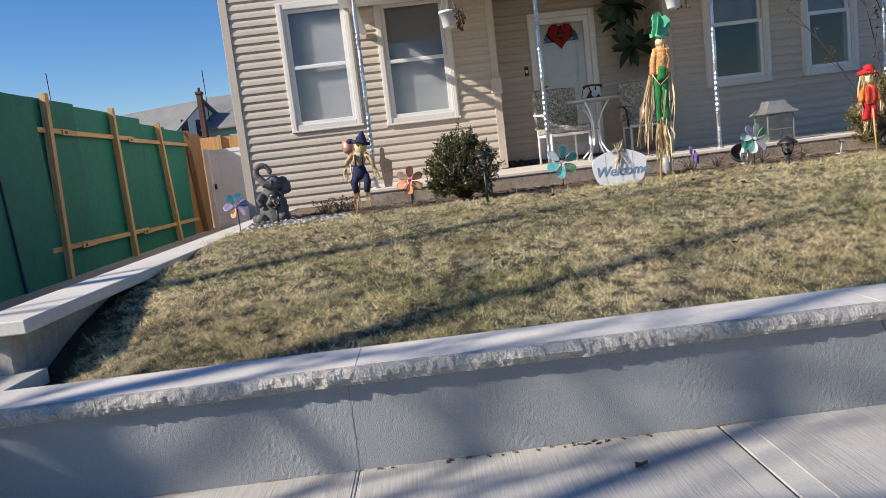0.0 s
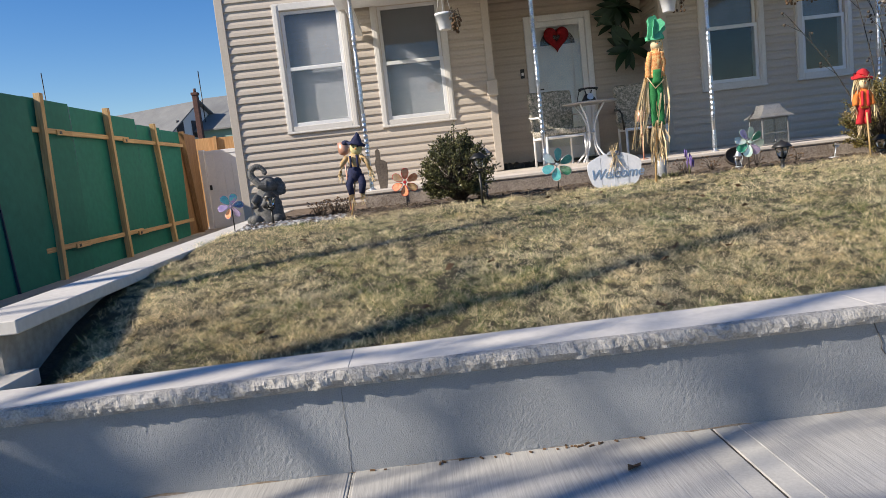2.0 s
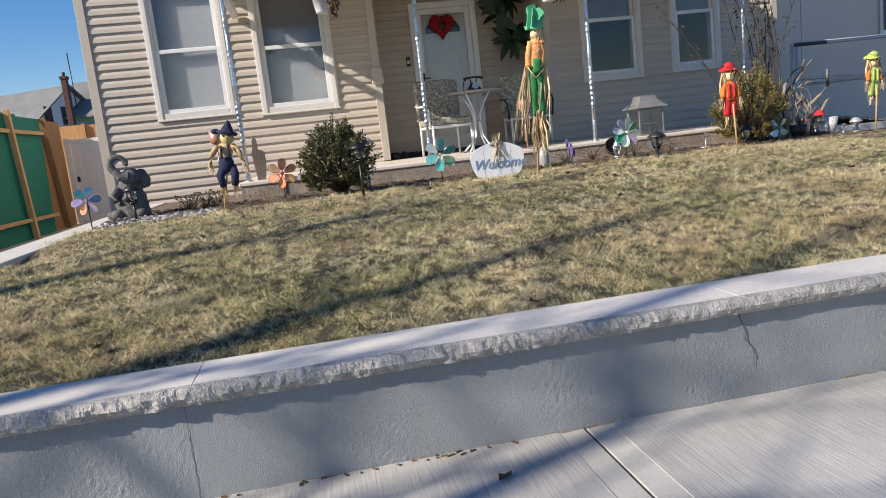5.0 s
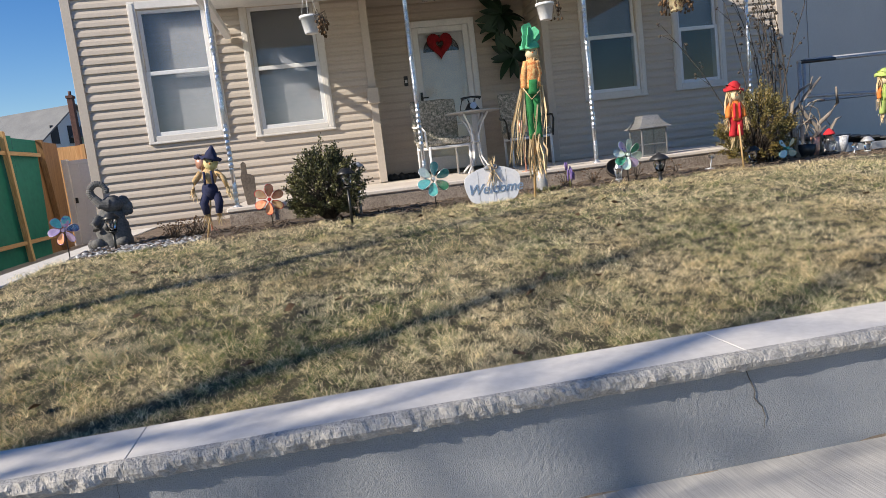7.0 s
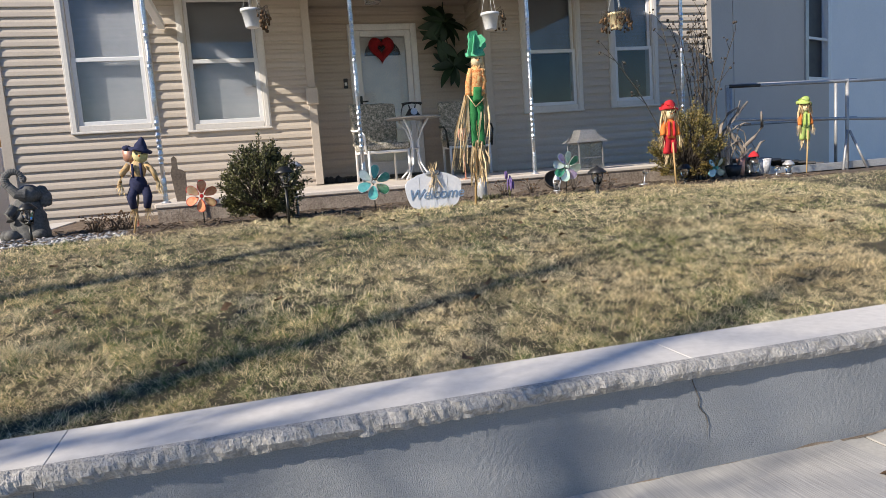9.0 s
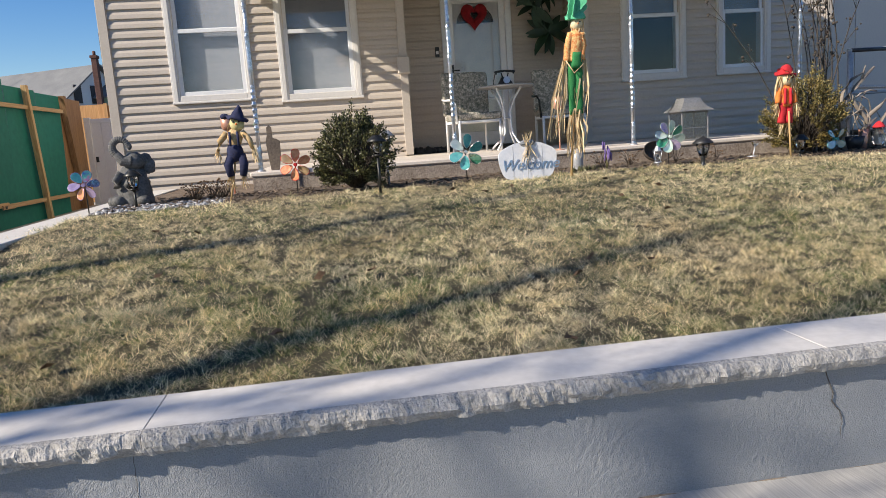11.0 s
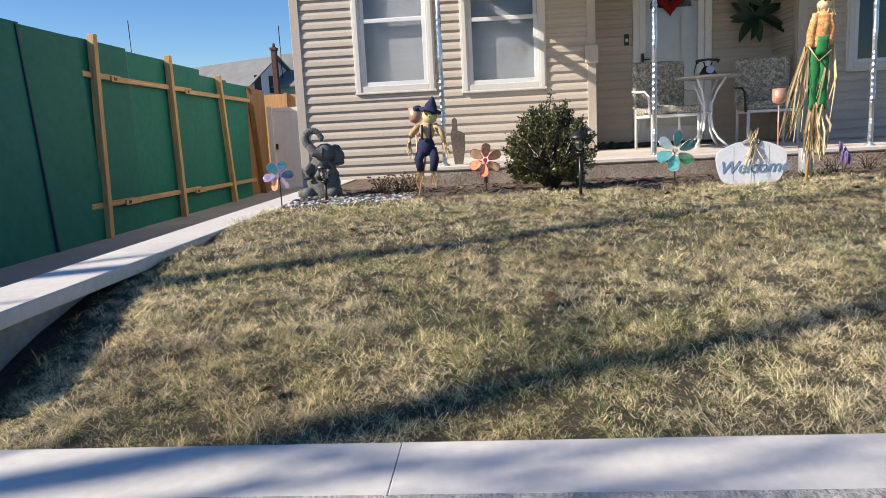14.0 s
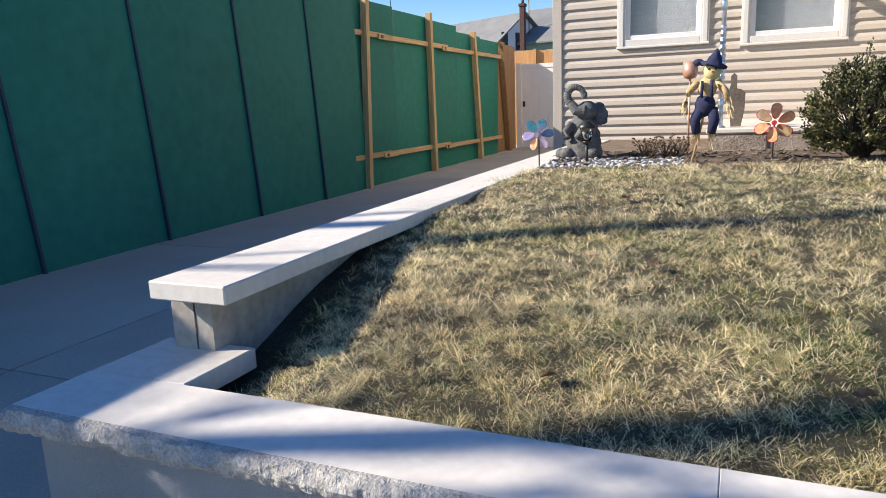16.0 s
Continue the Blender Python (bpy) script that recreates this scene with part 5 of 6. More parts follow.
cu.body, cu.size, cu.extrude, cu.align_x, cu.shear, cu.offset = "Welcome", 0.125, 0.002, "CENTER", 0.32, 0.0006
tmp = bpy.data.objects.new("tmp_text", cu)
me = bpy.data.meshes.new_from_object(tmp)
bpy.data.objects.remove(tmp)
me.materials.clear()
me.materials.append(BLUE_INK)
txt = new("lettering", me)
txt.parent = sign
txt.matrix_basis = pose(0.015, -0.017, 0.085, 90, 0, 0) @ pose(0, 0, 0, 0, 0, 0)
tagged(txt, "slate blue lettering Welcome")
Build().ball((sx - 0.03, sy - 0.02, sz + 0.305), (0.036, 0.012, 0.020), BOW_GREY, 10, 7, 0.5).ball((sx + 0.03, sy - 0.02, sz + 0.305), (0.036, 0.012, 0.020), BOW_GREY, 10, 7, 0.5).box((sx - 0.014, sy - 0.03, sz + 0.20), (sx + 0.014, sy - 0.016, sz + 0.32), BOW_GREY, 0.004).done("bow", sign, "grey ribbon bow")
Build().strands((sx, sy - 0.03, sz + 0.28), (sx, sy - 0.035, sz + 0.12), 22, (0.02, 0.10), STRAW, 0.003, 0.02, 61).strands((sx, sy - 0.02, sz + 0.27), (sx, sy - 0.02, sz + 0.36), 14, (0.02, 0.05), STRAW, 0.003, 0.02, 62).done("raffia", sign, kind="stuff")
Build().tube([(sx - 0.10, sy + 0.012, sz - 0.05), (sx - 0.10, sy + 0.012, sz + 0.2)], 0.006, DARK_METAL, 6).done("stake", sign)


# shrubs
def shrub(x, y, w, h, mat, label, seed, count):
    z0 = lawn_z(x, y)
    t = thing("shrub", label, "shrub", (x, y, z0), "evergreen shrubs")
    r = random.Random(seed)
    stems, leaves = Build(), Build()
    k = leaves.slot(mat)
    tips = []
    for i in range(260):
        a, u = r.uniform(0, 6.283), r.uniform(-0.5, 1)
        s = math.sqrt(max(0.0, 1 - u * u * 0.96)) * r.uniform(0.74, 1.16)
        prof = 1.04 - 0.10 * u if u > 0 else 1.0
        spike = 1.0 + (0.18 if i % 9 == 0 else 0.0)
        low = 1.0 if u > 0 else 1.0 + 0.30 * u
        p = Vector((x + w / 2 * s * math.cos(a) * prof * low, y + w / 2 * s * math.sin(a) * 0.9 * prof * low, z0 + h * (0.40 + 0.58 * u * spike * r.uniform(0.82, 1.14))))
        root = Vector((x + r.uniform(-0.05, 0.05), y + r.uniform(-0.05, 0.05), z0 + 0.03))
        mid = root.lerp(p, 0.5) + Vector((r.uniform(-0.05, 0.05), r.uniform(-0.05, 0.05), 0.04))
        stems.tube([root, mid, p], [0.006, 0.004, 0.0015], TWIG, 4)
        tips.append((mid, p))
    for _ in range(count):
        mid, p = r.choice(tips)
        q = mid.lerp(p, r.uniform(0.2, 1.03) ** 0.55) + Vector((r.gauss(0, 0.011), r.gauss(0, 0.011), r.gauss(0, 0.013)))
        if q.z < z0 + 0.02:
            continue
        d = ((q - Vector((x, y, z0 + 0.15))).normalized() + Vector((r.uniform(-1, 1), r.uniform(-1, 1), r.uniform(-0.4, 1)))).normalized()
        u = d.cross(Vector((r.uniform(-1, 1), r.uniform(-1, 1), r.uniform(-1, 1)))).normalized()
        ln, wd = r.uniform(0.014, 0.026), r.uniform(0.005, 0.009)
        vs = [leaves.bm.verts.new(c) for c in (q, q + d * ln * 0.5 + u * wd, q + d * ln, q + d * ln * 0.5 - u * wd)]
        leaves.bm.faces.new(vs).material_index = k
    stems.done("branchwork", t, kind="stuff")
    leaves.done("foliage", t, kind="stuff")


shrub(0.37, 4.12, 0.66, 0.66, BOX_LEAF, "rounded dark green boxwood shrub in the front bed", 2, 17000)
shrub(4.84, 4.60, 0.76, 0.80, BOX_LEAF_DRY, "bronzed yellow-green boxwood shrub by the porch end", 3, 17000)

# bare rose canes with dry hips
t = thing("bare_shrub", "tall bare canes with dry brown seed heads", "shrub", (5.35, 5.0, 0.7))
r = random.Random(12)
canes, heads = Build(), Build()
for i in range(14):
    p = Vector((5.25 + r.uniform(-0.25, 0.3), 4.98 + r.uniform(-0.06, 0.06), 0.66))
    d = Vector((r.uniform(-0.26, 0.2), r.uniform(-0.12, 0.05), 1)).normalized()
    pts = [p]
    for s in range(9):
        d = (d + Vector((r.uniform(-0.09, 0.09) - 0.01, r.uniform(-0.03, 0.03), -0.03))).normalized()
        pts.append(pts[-1] + d * r.uniform(0.15, 0.24))
        if s > 3:
            e = (d + Vector((r.uniform(-1, 1), r.uniform(-0.2, 0.2), r.uniform(-0.2, 0.5)))).normalized()
            q = pts[-1] + e * r.uniform(0.06, 0.22)
            canes.tube([pts[-1], q], [0.004, 0.0024], TWIG, 4)
            for _ in range(2):
                heads.ball(q + Vector((r.uniform(-0.03, 0.03), r.uniform(-0.02, 0.02), r.uniform(-0.03, 0.03))), r.uniform(0.008, 0.017), TWIG, 6, 5, 0.3)
    canes.tube(pts, [0.009 - 0.0006 * j for j in range(len(pts))], TWIG, 5)
canes.done("branchwork", t, kind="stuff")
heads.done("seed_heads", t, kind="stuff")

# gravel, mulch chips, dead plants and fallen leaves
r = random.Random(9)
b = Build()
for _ in range(650):
    x = r.uniform(-1.78, -0.72)
    y = 3.72 + r.random() ** 1.3 * 0.62 + 0.05 * math.sin(x * 6)
    s = r.uniform(0.006, 0.017)
    b.ball((x, y, lawn_z(x, y) + s * 0.3), (s * 1.2, s, s * 0.65), PEBBLE, 6, 4, 0.3)
b.done("gravel", None, "white and grey pebbles round the statue", "gravel", kind="stuff")
b = Build()
for _ in range(1500):
    x, y = r.uniform(-1.8, 6.5), r.uniform(3.75, 5.02)
    if y < bed_edge(x):
        continue
    m = Matrix.Translation((x, y, lawn_z(x, y) + 0.008)) @ Euler((r.uniform(-0.4, 0.4), r.uniform(-0.4, 0.4), r.uniform(0, 6.28))).to_matrix().to_4x4()
    s = r.uniform(0.012, 0.04)
    b.box((-s, -s * 0.25, -0.003), (s, s * 0.25, 0.003), MULCH, 0, m)
b.done("mulch_chips", None, "brown mulch chips in the front bed", "mulch", kind="stuff")
for i in range(16):
    x, y = (r.uniform(-1.25, -0.75), r.uniform(4.25, 4.7)) if i < 9 else (r.uniform(2.7, 4.1), r.uniform(4.5, 4.8))
    b = Build()
    for _ in range(11):
        d = Vector((r.uniform(-0.10, 0.10), r.uniform(-0.08, 0.08), r.uniform(0.05, 0.17)))
        p = Vector((x, y, lawn_z(x, y) - 0.01))
        q = p + d + Vector((0, 0, 0.0))
        b.tube([p, p + d * 0.6 + Vector((0.01, 0, 0.02)), q], [0.003, 0.0025, 0.001], TWIG, 4)
        b.ball(q, (0.010, 0.010, 0.007), DRY_LEAF, 6, 4, 0.3)
    b.done("dead_plant", None, "withered brown perennial stems in the mulch", "dead plant", "withered plants")
leaf = Build()
k = leaf.slot(DRY_LEAF)
vs = [leaf.bm.verts.new(c) for c in ((-0.03, 0, 0.006), (-0.008, -0.018, 0.0), (0.012, -0.022, 0.012), (0.034, 0, 0.0), (0.012, 0.02, 0.014), (-0.01, 0.017, 0.004), (0, 0, -0.002))]
for i in range(6):
    leaf.bm.faces.new((vs[i], vs[(i + 1) % 6], vs[6]))
lm = leaf.mesh("fallen_leaf")
for i in range(26):
    x, y = ((1.17, 0.93), (0.95, 0.37), (-0.62, 1.4), (0.1, 1.2), (2.4, 2.9), (2.9, 3.3), (2.05, 1.9))[i] if i < 7 else (r.uniform(-1.2, 4.0), r.uniform(0.5, 3.4))
    ob = new("fallen_leaf", lm)
    ob.matrix_basis = pose(x, y, lawn_z(x, y) + 0.035, r.uniform(-30, 30), r.uniform(-30, 30), r.uniform(0, 360))
    tagged(ob, "small dry brown leaf lying on the grass", "leaf", "fallen leaves on the lawn")
for x, y in ((0.62, -0.21), (2.2, -0.25)):
    ob = new("fallen_leaf", lm)
    ob.matrix_basis = pose(x, y, 0.003, 6, 4, r.uniform(0, 360))
    tagged(ob, "small dry brown leaf lying on the sidewalk", "leaf", "fallen leaves on the sidewalk")
b = Build()
for _ in range(22):
    x = r.gauss(0.35, 0.30)
    b.box((-0.012, -0.004, -0.003), (r.uniform(-0.004, 0.014), 0.003, 0.002), DRY_LEAF, 0, pose(x, 0.038 - abs(r.gauss(0, 0.012)), 0.001, r.uniform(-20, 20), 0, r.uniform(0, 360)))
b.done("debris", None, "dry brown leaf crumbs along the wall foot", "debris", kind="stuff")
SILT = surf("rusty_silt", (0.15, 0.11, 0.075), (0.32, 0.255, 0.19), 18, 70, 1.0, 0, 0.8, 0.006)
b = Build()
k = b.slot(SILT)
silt = [[b.bm.verts.new((-1.2 + 0.02 * i, yy, zz)) for yy, zz in ((0.046, -0.003 + 0.016 * max(0.0, noise.noise((i * 0.11, 1, 0)))), (0.043 - max(0.0, 0.030 * noise.noise((i * 0.07, 3, 0)) + 0.012 * noise.noise((i * 0.4, 4, 0))), -0.0045))] for i in range(190)]
for r0, r1 in zip(silt, silt[1:]):
    b.bm.faces.new((r0[0], r0[1], r1[1], r1[0])).material_index = k
b.done("silt", None, "rusty brown silt washed along the wall foot", "dirt", kind="stuff")

# jar, lavender, bowl, copper candle holder
x, y = 2.41, 4.40
z0 = lawn_z(x, y)
t = thing("tin_can", "dented tin can planter with a dark rim", "planter", (x, y, z0))
Build().lathe((x, y, z0), [(0.052, 0), (0.054, 0.01), (0.052, 0.10), (0.055, 0.22)], PIPE, 16).done("body", t)
Build().lathe((x, y, z0 + 0.22), [(0.057, 0), (0.058, 0.012), (0.05, 0.014)], BLACK, 16).done("rim", t)
b = Build()
for i in range(60):
    a = r.uniform(0, 6.28)
    p = Vector((x + 0.02 + r.uniform(-0.10, 0.12), y - 0.10 + r.uniform(-0.05, 0.05), z0))
    q = p + Vector((r.uniform(-0.03, 0.03), r.uniform(-0.03, 0.03), r.uniform(0.02, 0.06)))
    b.tube([p, q], [0.006, 0.002], BOX_LEAF, 4)
b.done("sprig", None, "low green sprigs beside the tin can", "plant")
x, y = 2.655, 4.30
z0 = lawn_z(x, y)
b = Build()
LAV = surf("lavender", (0.10, 0.06, 0.20), (0.22, 0.15, 0.36), 20, 60, 0.8)
for i in range(14):
    q = Vector((x + r.gauss(0, 0.022), y + r.gauss(0, 0.02), z0 + r.uniform(0.12, 0.24)))
    b.tube([(x, y, z0 - 0.01), q], [0.003, 0.002], BOX_LEAF, 4)
    b.tube([q - Vector((0, 0, 0.06)), q, q + Vector((0, 0, 0.02))], [0.006, 0.010, 0.002], LAV, 6)
b.done("lavender", None, "purple artificial lavender stems in the bed", "flowers")
b = Build()
m = pose(3.43, 4.985, 0.80, 62, 0, 14)
for i in range(1):
    st = len(b.bm.verts)
    b.lathe((0, 0, 0), [(0.02, 0.0), (0.10, 0.012), (0.16, 0.05), (0.185, 0.10), (0.175, 0.10), (0.15, 0.055), (0.09, 0.022), (0.01, 0.012)], TWIG, 22, 0.62)
    for v in b.bm.verts:
        v.co = m @ v.co
b.done("bowl", None, "dark brown woven bowl leaning on the porch", "bowl")


def candle_holder(x, y, z, top, label):
    t = thing("candle_holder", label, "candle holder", (x, y, z), "candle holders")
    Build().tube([(x, y, z - 0.01), (x, y, top + 0.005)], 0.008, COPPER, 7).lathe((x, y, z), [(0.05, 0), (0.05, 0.006), (0.01, 0.012)], COPPER, 14).done("stake", t)
    Build().lathe((x, y, top), [(0.012, 0), (0.045, 0.012), (0.058, 0.04), (0.058, 0.135), (0.054, 0.135), (0.05, 0.04), (0.01, 0.02)], COPPER, 18).done("cup", t)
    Build().lathe((x, y, top + 0.045), [(0.048, 0), (0.048, 0.07), (0.003, 0.072)], CREAM, 16).done("candle", t)


candle_holder(2.51, 5.20, 0.915, 1.325, "rose copper candle cup on a thin stake on the porch")
candle_holder(-0.744, 4.85, lawn_z(-0.744, 4.85), 1.315, "rose copper candle cup on a stake behind the straw doll")
for x, y, zc in ((4.32, 4.60, 0.865), (6.0, 4.60, 0.78)):
    z0 = lawn_z(x, y)
    t = thing("globe_light", "small clear globe solar light on a stake", "path light", (x, y, z0), "globe lights")
    Build().tube([(x - 0.03, y, z0 - 0.03), (x, y, zc - 0.02)], 0.006, CHROME, 6).done("stake", t)
    Build().ball((x, y, zc), 0.034, LAMP_GLASS, 14, 10).done("globe", t)
    Build().lathe((x - 0.03, y, z0), [(0.05, 0), (0.045, 0.012), (0.01, 0.016)], CHROME, 12).done("base", t)

# big lantern on the porch edge
LANTERN_METAL = surf("dull_grey_metal", (0.20, 0.20, 0.195), (0.32, 0.315, 0.31), 6, 60, 0.5, 0.4, 0.1, 0.001)
x, y, z0 = 3.985, 5.30, 0.915
t = thing("lantern", "large silver metal lantern with clear panes on the porch", "lantern", (x, y, z0))
Build().box((x - 0.155, y - 0.155, z0), (x + 0.155, y + 0.155, z0 + 0.02), LANTERN_METAL, 0.004).done("base", t)
for sx_ in (-1, 1):
    for sy_ in (-1, 1):
        Build().box((x + sx_ * 0.143 - 0.008, y + sy_ * 0.143 - 0.008, z0 + 0.02), (x + sx_ * 0.143 + 0.008, y + sy_ * 0.143 + 0.008, z0 + 0.30), LANTERN_METAL, 0.002).done("corner_bar", t)
for m in range(4):
    rot = Matrix.Translation((x, y, 0)) @ Matrix.Rotation(m * math.pi / 2, 4, "Z")
    p = Build().box((-0.135, -0.146, z0 + 0.02), (0.135, -0.142, z0 + 0.30), LAMP_GLASS, 0, rot).done("pane", t)
    Build().box((-0.14, -0.151, z0 + 0.29), (0.14, -0.135, z0 + 0.31), LANTERN_METAL, 0.002, rot).box((-0.14, -0.151, z0 + 0.13), (0.14, -0.148, z0 + 0.14), LANTERN_METAL, 0.001, rot).done("pane_rail", t)
b = Build()
k = b.slot(LANTERN_METAL)
rings = []
for w, z in ((0.19, 0.308), (0.188, 0.318), (0.15, 0.345), (0.112, 0.395), (0.092, 0.440), (0.09, 0.45)):
    rings.append([b.bm.verts.new((x + sx_ * w, y + sy_ * w, z0 + z)) for sx_, sy_ in ((-1, -1), (1, -1), (1, 1), (-1, 1))])
for r0, r1 in zip(rings, rings[1:]):
    for j in range(4):
        b.bm.faces.new((r0[j], r0[(j + 1) % 4], r1[(j + 1) % 4], r1[j]))
b.bm.faces.new(rings[0])
b.bm.faces.new(rings[-1])
b.done("roof", t)


# bistro table, telephone, chairs
tx, ty, tz = 2.36, 6.80, 0.915
t = thing("bistro_table", "round grey metal bistro table with curved legs", "table", (tx, ty, tz))
Build().lathe((tx, ty, 1.685), [(0.34, 0), (0.355, 0.006), (0.355, 0.018), (0.335, 0.022), (0.003, 0.022)], PIPE, 32).done("tabletop", t)
for i in range(4):
    a = math.pi / 4 + i * math.pi / 2
    c, s = math.cos(a), math.sin(a)
    prof = [(0.22, 1.68), (0.12, 1.55), (0.055, 1.40), (0.05, 1.25), (0.075, 1.12), (0.14, 1.02), (0.21, 0.96), (0.25, 0.925)]
    Build().tube([(tx + q * c, ty + q * s, z) for q, z in prof], 0.014, WHITE_PAINT, 8).done("leg", t)
Build().lathe((tx, ty, 1.30), [(0.058, 0), (0.062, 0.012), (0.058, 0.024)], PIPE, 16).done("ring", t)
px, py_, pz = 2.34, 6.72, 1.707
ph = thing("telephone", "antique black rotary telephone with brass handset", "telephone", (px, py_, pz))
Build().lathe((px, py_, pz), [(0.10, 0), (0.10, 0.012), (0.075, 0.05), (0.05, 0.09), (0.04, 0.10)], BLACK, 18).done("body", ph)
Build().tube([(px, py_ - 0.075, pz + 0.055), (px, py_ - 0.095, pz + 0.06)], 0.042, CHROME, 18).done("dial", ph, "silver dial")
Build().tube([(px - 0.03, py_, pz + 0.10), (px - 0.045, py_, pz + 0.15)], 0.008, BLACK, 6).tube([(px + 0.03, py_, pz + 0.10), (px + 0.045, py_, pz + 0.15)], 0.008, BLACK, 6).done("cradle", ph)
Build().tube([(px - 0.12, py_, pz + 0.15), (px - 0.10, py_, pz + 0.165), (px, py_, pz + 0.175), (px + 0.10, py_, pz + 0.165), (px + 0.12, py_, pz + 0.15)], [0.026, 0.016, 0.012, 0.016, 0.026], BLACK, 10).done("handset", ph)
Build().tube([(px - 0.12, py_, pz + 0.15), (px - 0.15, py_ - 0.02, pz + 0.06), (px - 0.16, py_ - 0.04, pz + 0.01), (px - 0.10, py_, pz + 0.008)], 0.006, BLACK, 6).done("cord", ph)


def patio_chair(x, y, turn, label):
    z = 0.915
    t = thing("patio_chair", label, "chair", (x, y, z), "patio chairs by the table")
    m = Matrix.Translation((x, y, z)) @ Matrix.Rotation(radians(turn), 4, "Z")

    def put(b, name, lab=""):
        for v in b.bm.verts:
            v.co = m @ v.co
        b.done(name, t, lab)

    def cushion(a, c, bulge):
        b = Build()
        b.box(a, c, FLORAL, 0.02)
        bmesh.ops.subdivide_edges(b.bm, edges=b.bm.edges[:], cuts=2, use_grid_fill=True)
        for v in b.bm.verts:
            v.co += Vector((noise.noise(v.co * 6), noise.noise(v.co * 6 + Vector((3, 1, 2))), noise.noise(v.co * 6 + Vector((5, 9, 1))))) * bulge
        return b

    put(cushion((-0.30, -0.30, 0.40), (0.30, 0.22, 0.49), 0.018), "seat_cushion", "floral seat cushion")
    put(cushion((-0.31, 0.20, 0.46), (0.31, 0.29, 1.02), 0.018), "back_cushion", "floral back cushion")
    for s in (-1, 1):
        put(Build().tube([(s * 0.27, -0.28, 0.0), (s * 0.27, -0.28, 0.40)], 0.018, WHITE_PAINT, 8), "leg")
        put(Build().tube([(s * 0.27, 0.26, 0.0), (s * 0.27, 0.25, 0.45), (s * 0.27, 0.30, 0.98)], 0.017, WHITE_PAINT, 8), "leg")
        put(Build().tube([(s * 0.30, -0.28, 0.38), (s * 0.32, -0.30, 0.60), (s * 0.33, -0.20, 0.66), (s * 0.33, 0.10, 0.67), (s * 0.31, 0.26, 0.69)], 0.014, DARK_METAL if x > 3 else WHITE_PAINT, 8), "armrest")
    put(Build().box((-0.29, -0.29, 0.365), (0.29, 0.24, 0.398), WHITE_PAINT, 0.006), "seat_frame")


patio_chair(1.98, 7.10, 8, "patio chair with faded floral cushions by the door")
patio_chair(3.21, 7.32, -6, "patio chair with floral cushions by the side wall")
b = Build()
st = random.Random(3)
for i in range(9):
    b.ball((1.33 + 0.055 * i, 7.95 + st.uniform(-0.03, 0.03), 0.95), (0.06, 0.07, st.uniform(0.04, 0.075)), BLACK, 10, 7, 0.3)
b.done("door_mat", None, "crumpled black mat on the porch floor", "mat")


# heart wreath
def heart(s):
    return [(s * 0.0172 * 16 * math.sin(a) ** 3 * 0.9, s * 0.0172 * (13 * math.cos(a) - 5 * math.cos(2 * a) - 2 * math.cos(3 * a) - math.cos(4 * a))) for a in [2 * math.pi * i / 40 for i in range(40)]]


b = Build()
k = b.slot(HEART)
wx, wz, wy = 2.325, 2.81, 8.285
rings = []
for s, d in ((0.22, 0.0), (0.27, -0.035), (0.50, -0.055), (0.72, -0.035), (0.77, 0.0)):
    rings.append([b.bm.verts.new((wx + px, wy + d + 0.006 * noise.noise((px * 40, pz * 40, d * 50)), wz + pz)) for px, pz in heart(s)])
for r0, r1 in zip(rings, rings[1:]):
    for j in range(40):
        f = b.bm.faces.new((r0[j], r0[(j + 1) % 40], r1[(j + 1) % 40], r1[j]))
        f.smooth = True
b.done("heart_wreath", None, "red heart-shaped wreath hanging on the front door", "wreath")

# hanging plant with large leaves in the alcove
HP = thing("hanging_plant", "dark green artificial plant with large leaves", "plant", (3.25, 8.1, 2.8))
lf = Build()
k = lf.slot(LEAF_DARK)
rows = []
for i in range(9):
    u = i / 8
    w = 0.062 * math.sin(math.pi * min(1, u * 0.93 + 0.05)) ** 0.8
    z = 0.02 * math.sin(u * 2) - 0.13 * u * u
    rows.append([lf.bm.verts.new((-w, u * 0.36, z)), lf.bm.verts.new((0, u * 0.36, z - 0.014)), lf.bm.verts.new((w, u * 0.36, z))])
for r0, r1 in zip(rows, rows[1:]):
    for j in range(2):
        f = lf.bm.faces.new((r0[j], r0[j + 1], r1[j + 1], r1[j]))
        f.smooth = True
lmesh = lf.mesh("leaf")
hr = random.Random(6)
for cx, cz, cnt in ((3.22, 3.12, 15), (3.33, 2.50, 13), (3.12, 2.86, 6)):
    for i in range(cnt):
        a = 360 * i / cnt + hr.uniform(-14, 14)
        ob = new("leaf", lmesh)
        ob.parent = HP
        s = hr.uniform(0.75, 1.15)
        ob.matrix_basis = Matrix.Translation((cx - 3.25, 8.04 - 8.1, cz - 2.8)) @ Euler((radians(hr.uniform(-25, 30)), 0, 0)).to_matrix().to_4x4() @ pose(0, 0, 0, 62, 0, 0) @ pose(0, 0, 0, 0, 0, a) @ pose(0, 0, 0, hr.uniform(-12, 22), hr.uniform(-30, 30), 0) @ Matrix.Diagonal((s, s, s, 1))
Build().tube([(3.24, 8.10, 3.42), (3.23, 8.07, 3.1), (3.30, 8.06, 2.5), (3.30, 8.07, 2.3)], 0.008, LEAF_DARK, 6).done("stem", HP)


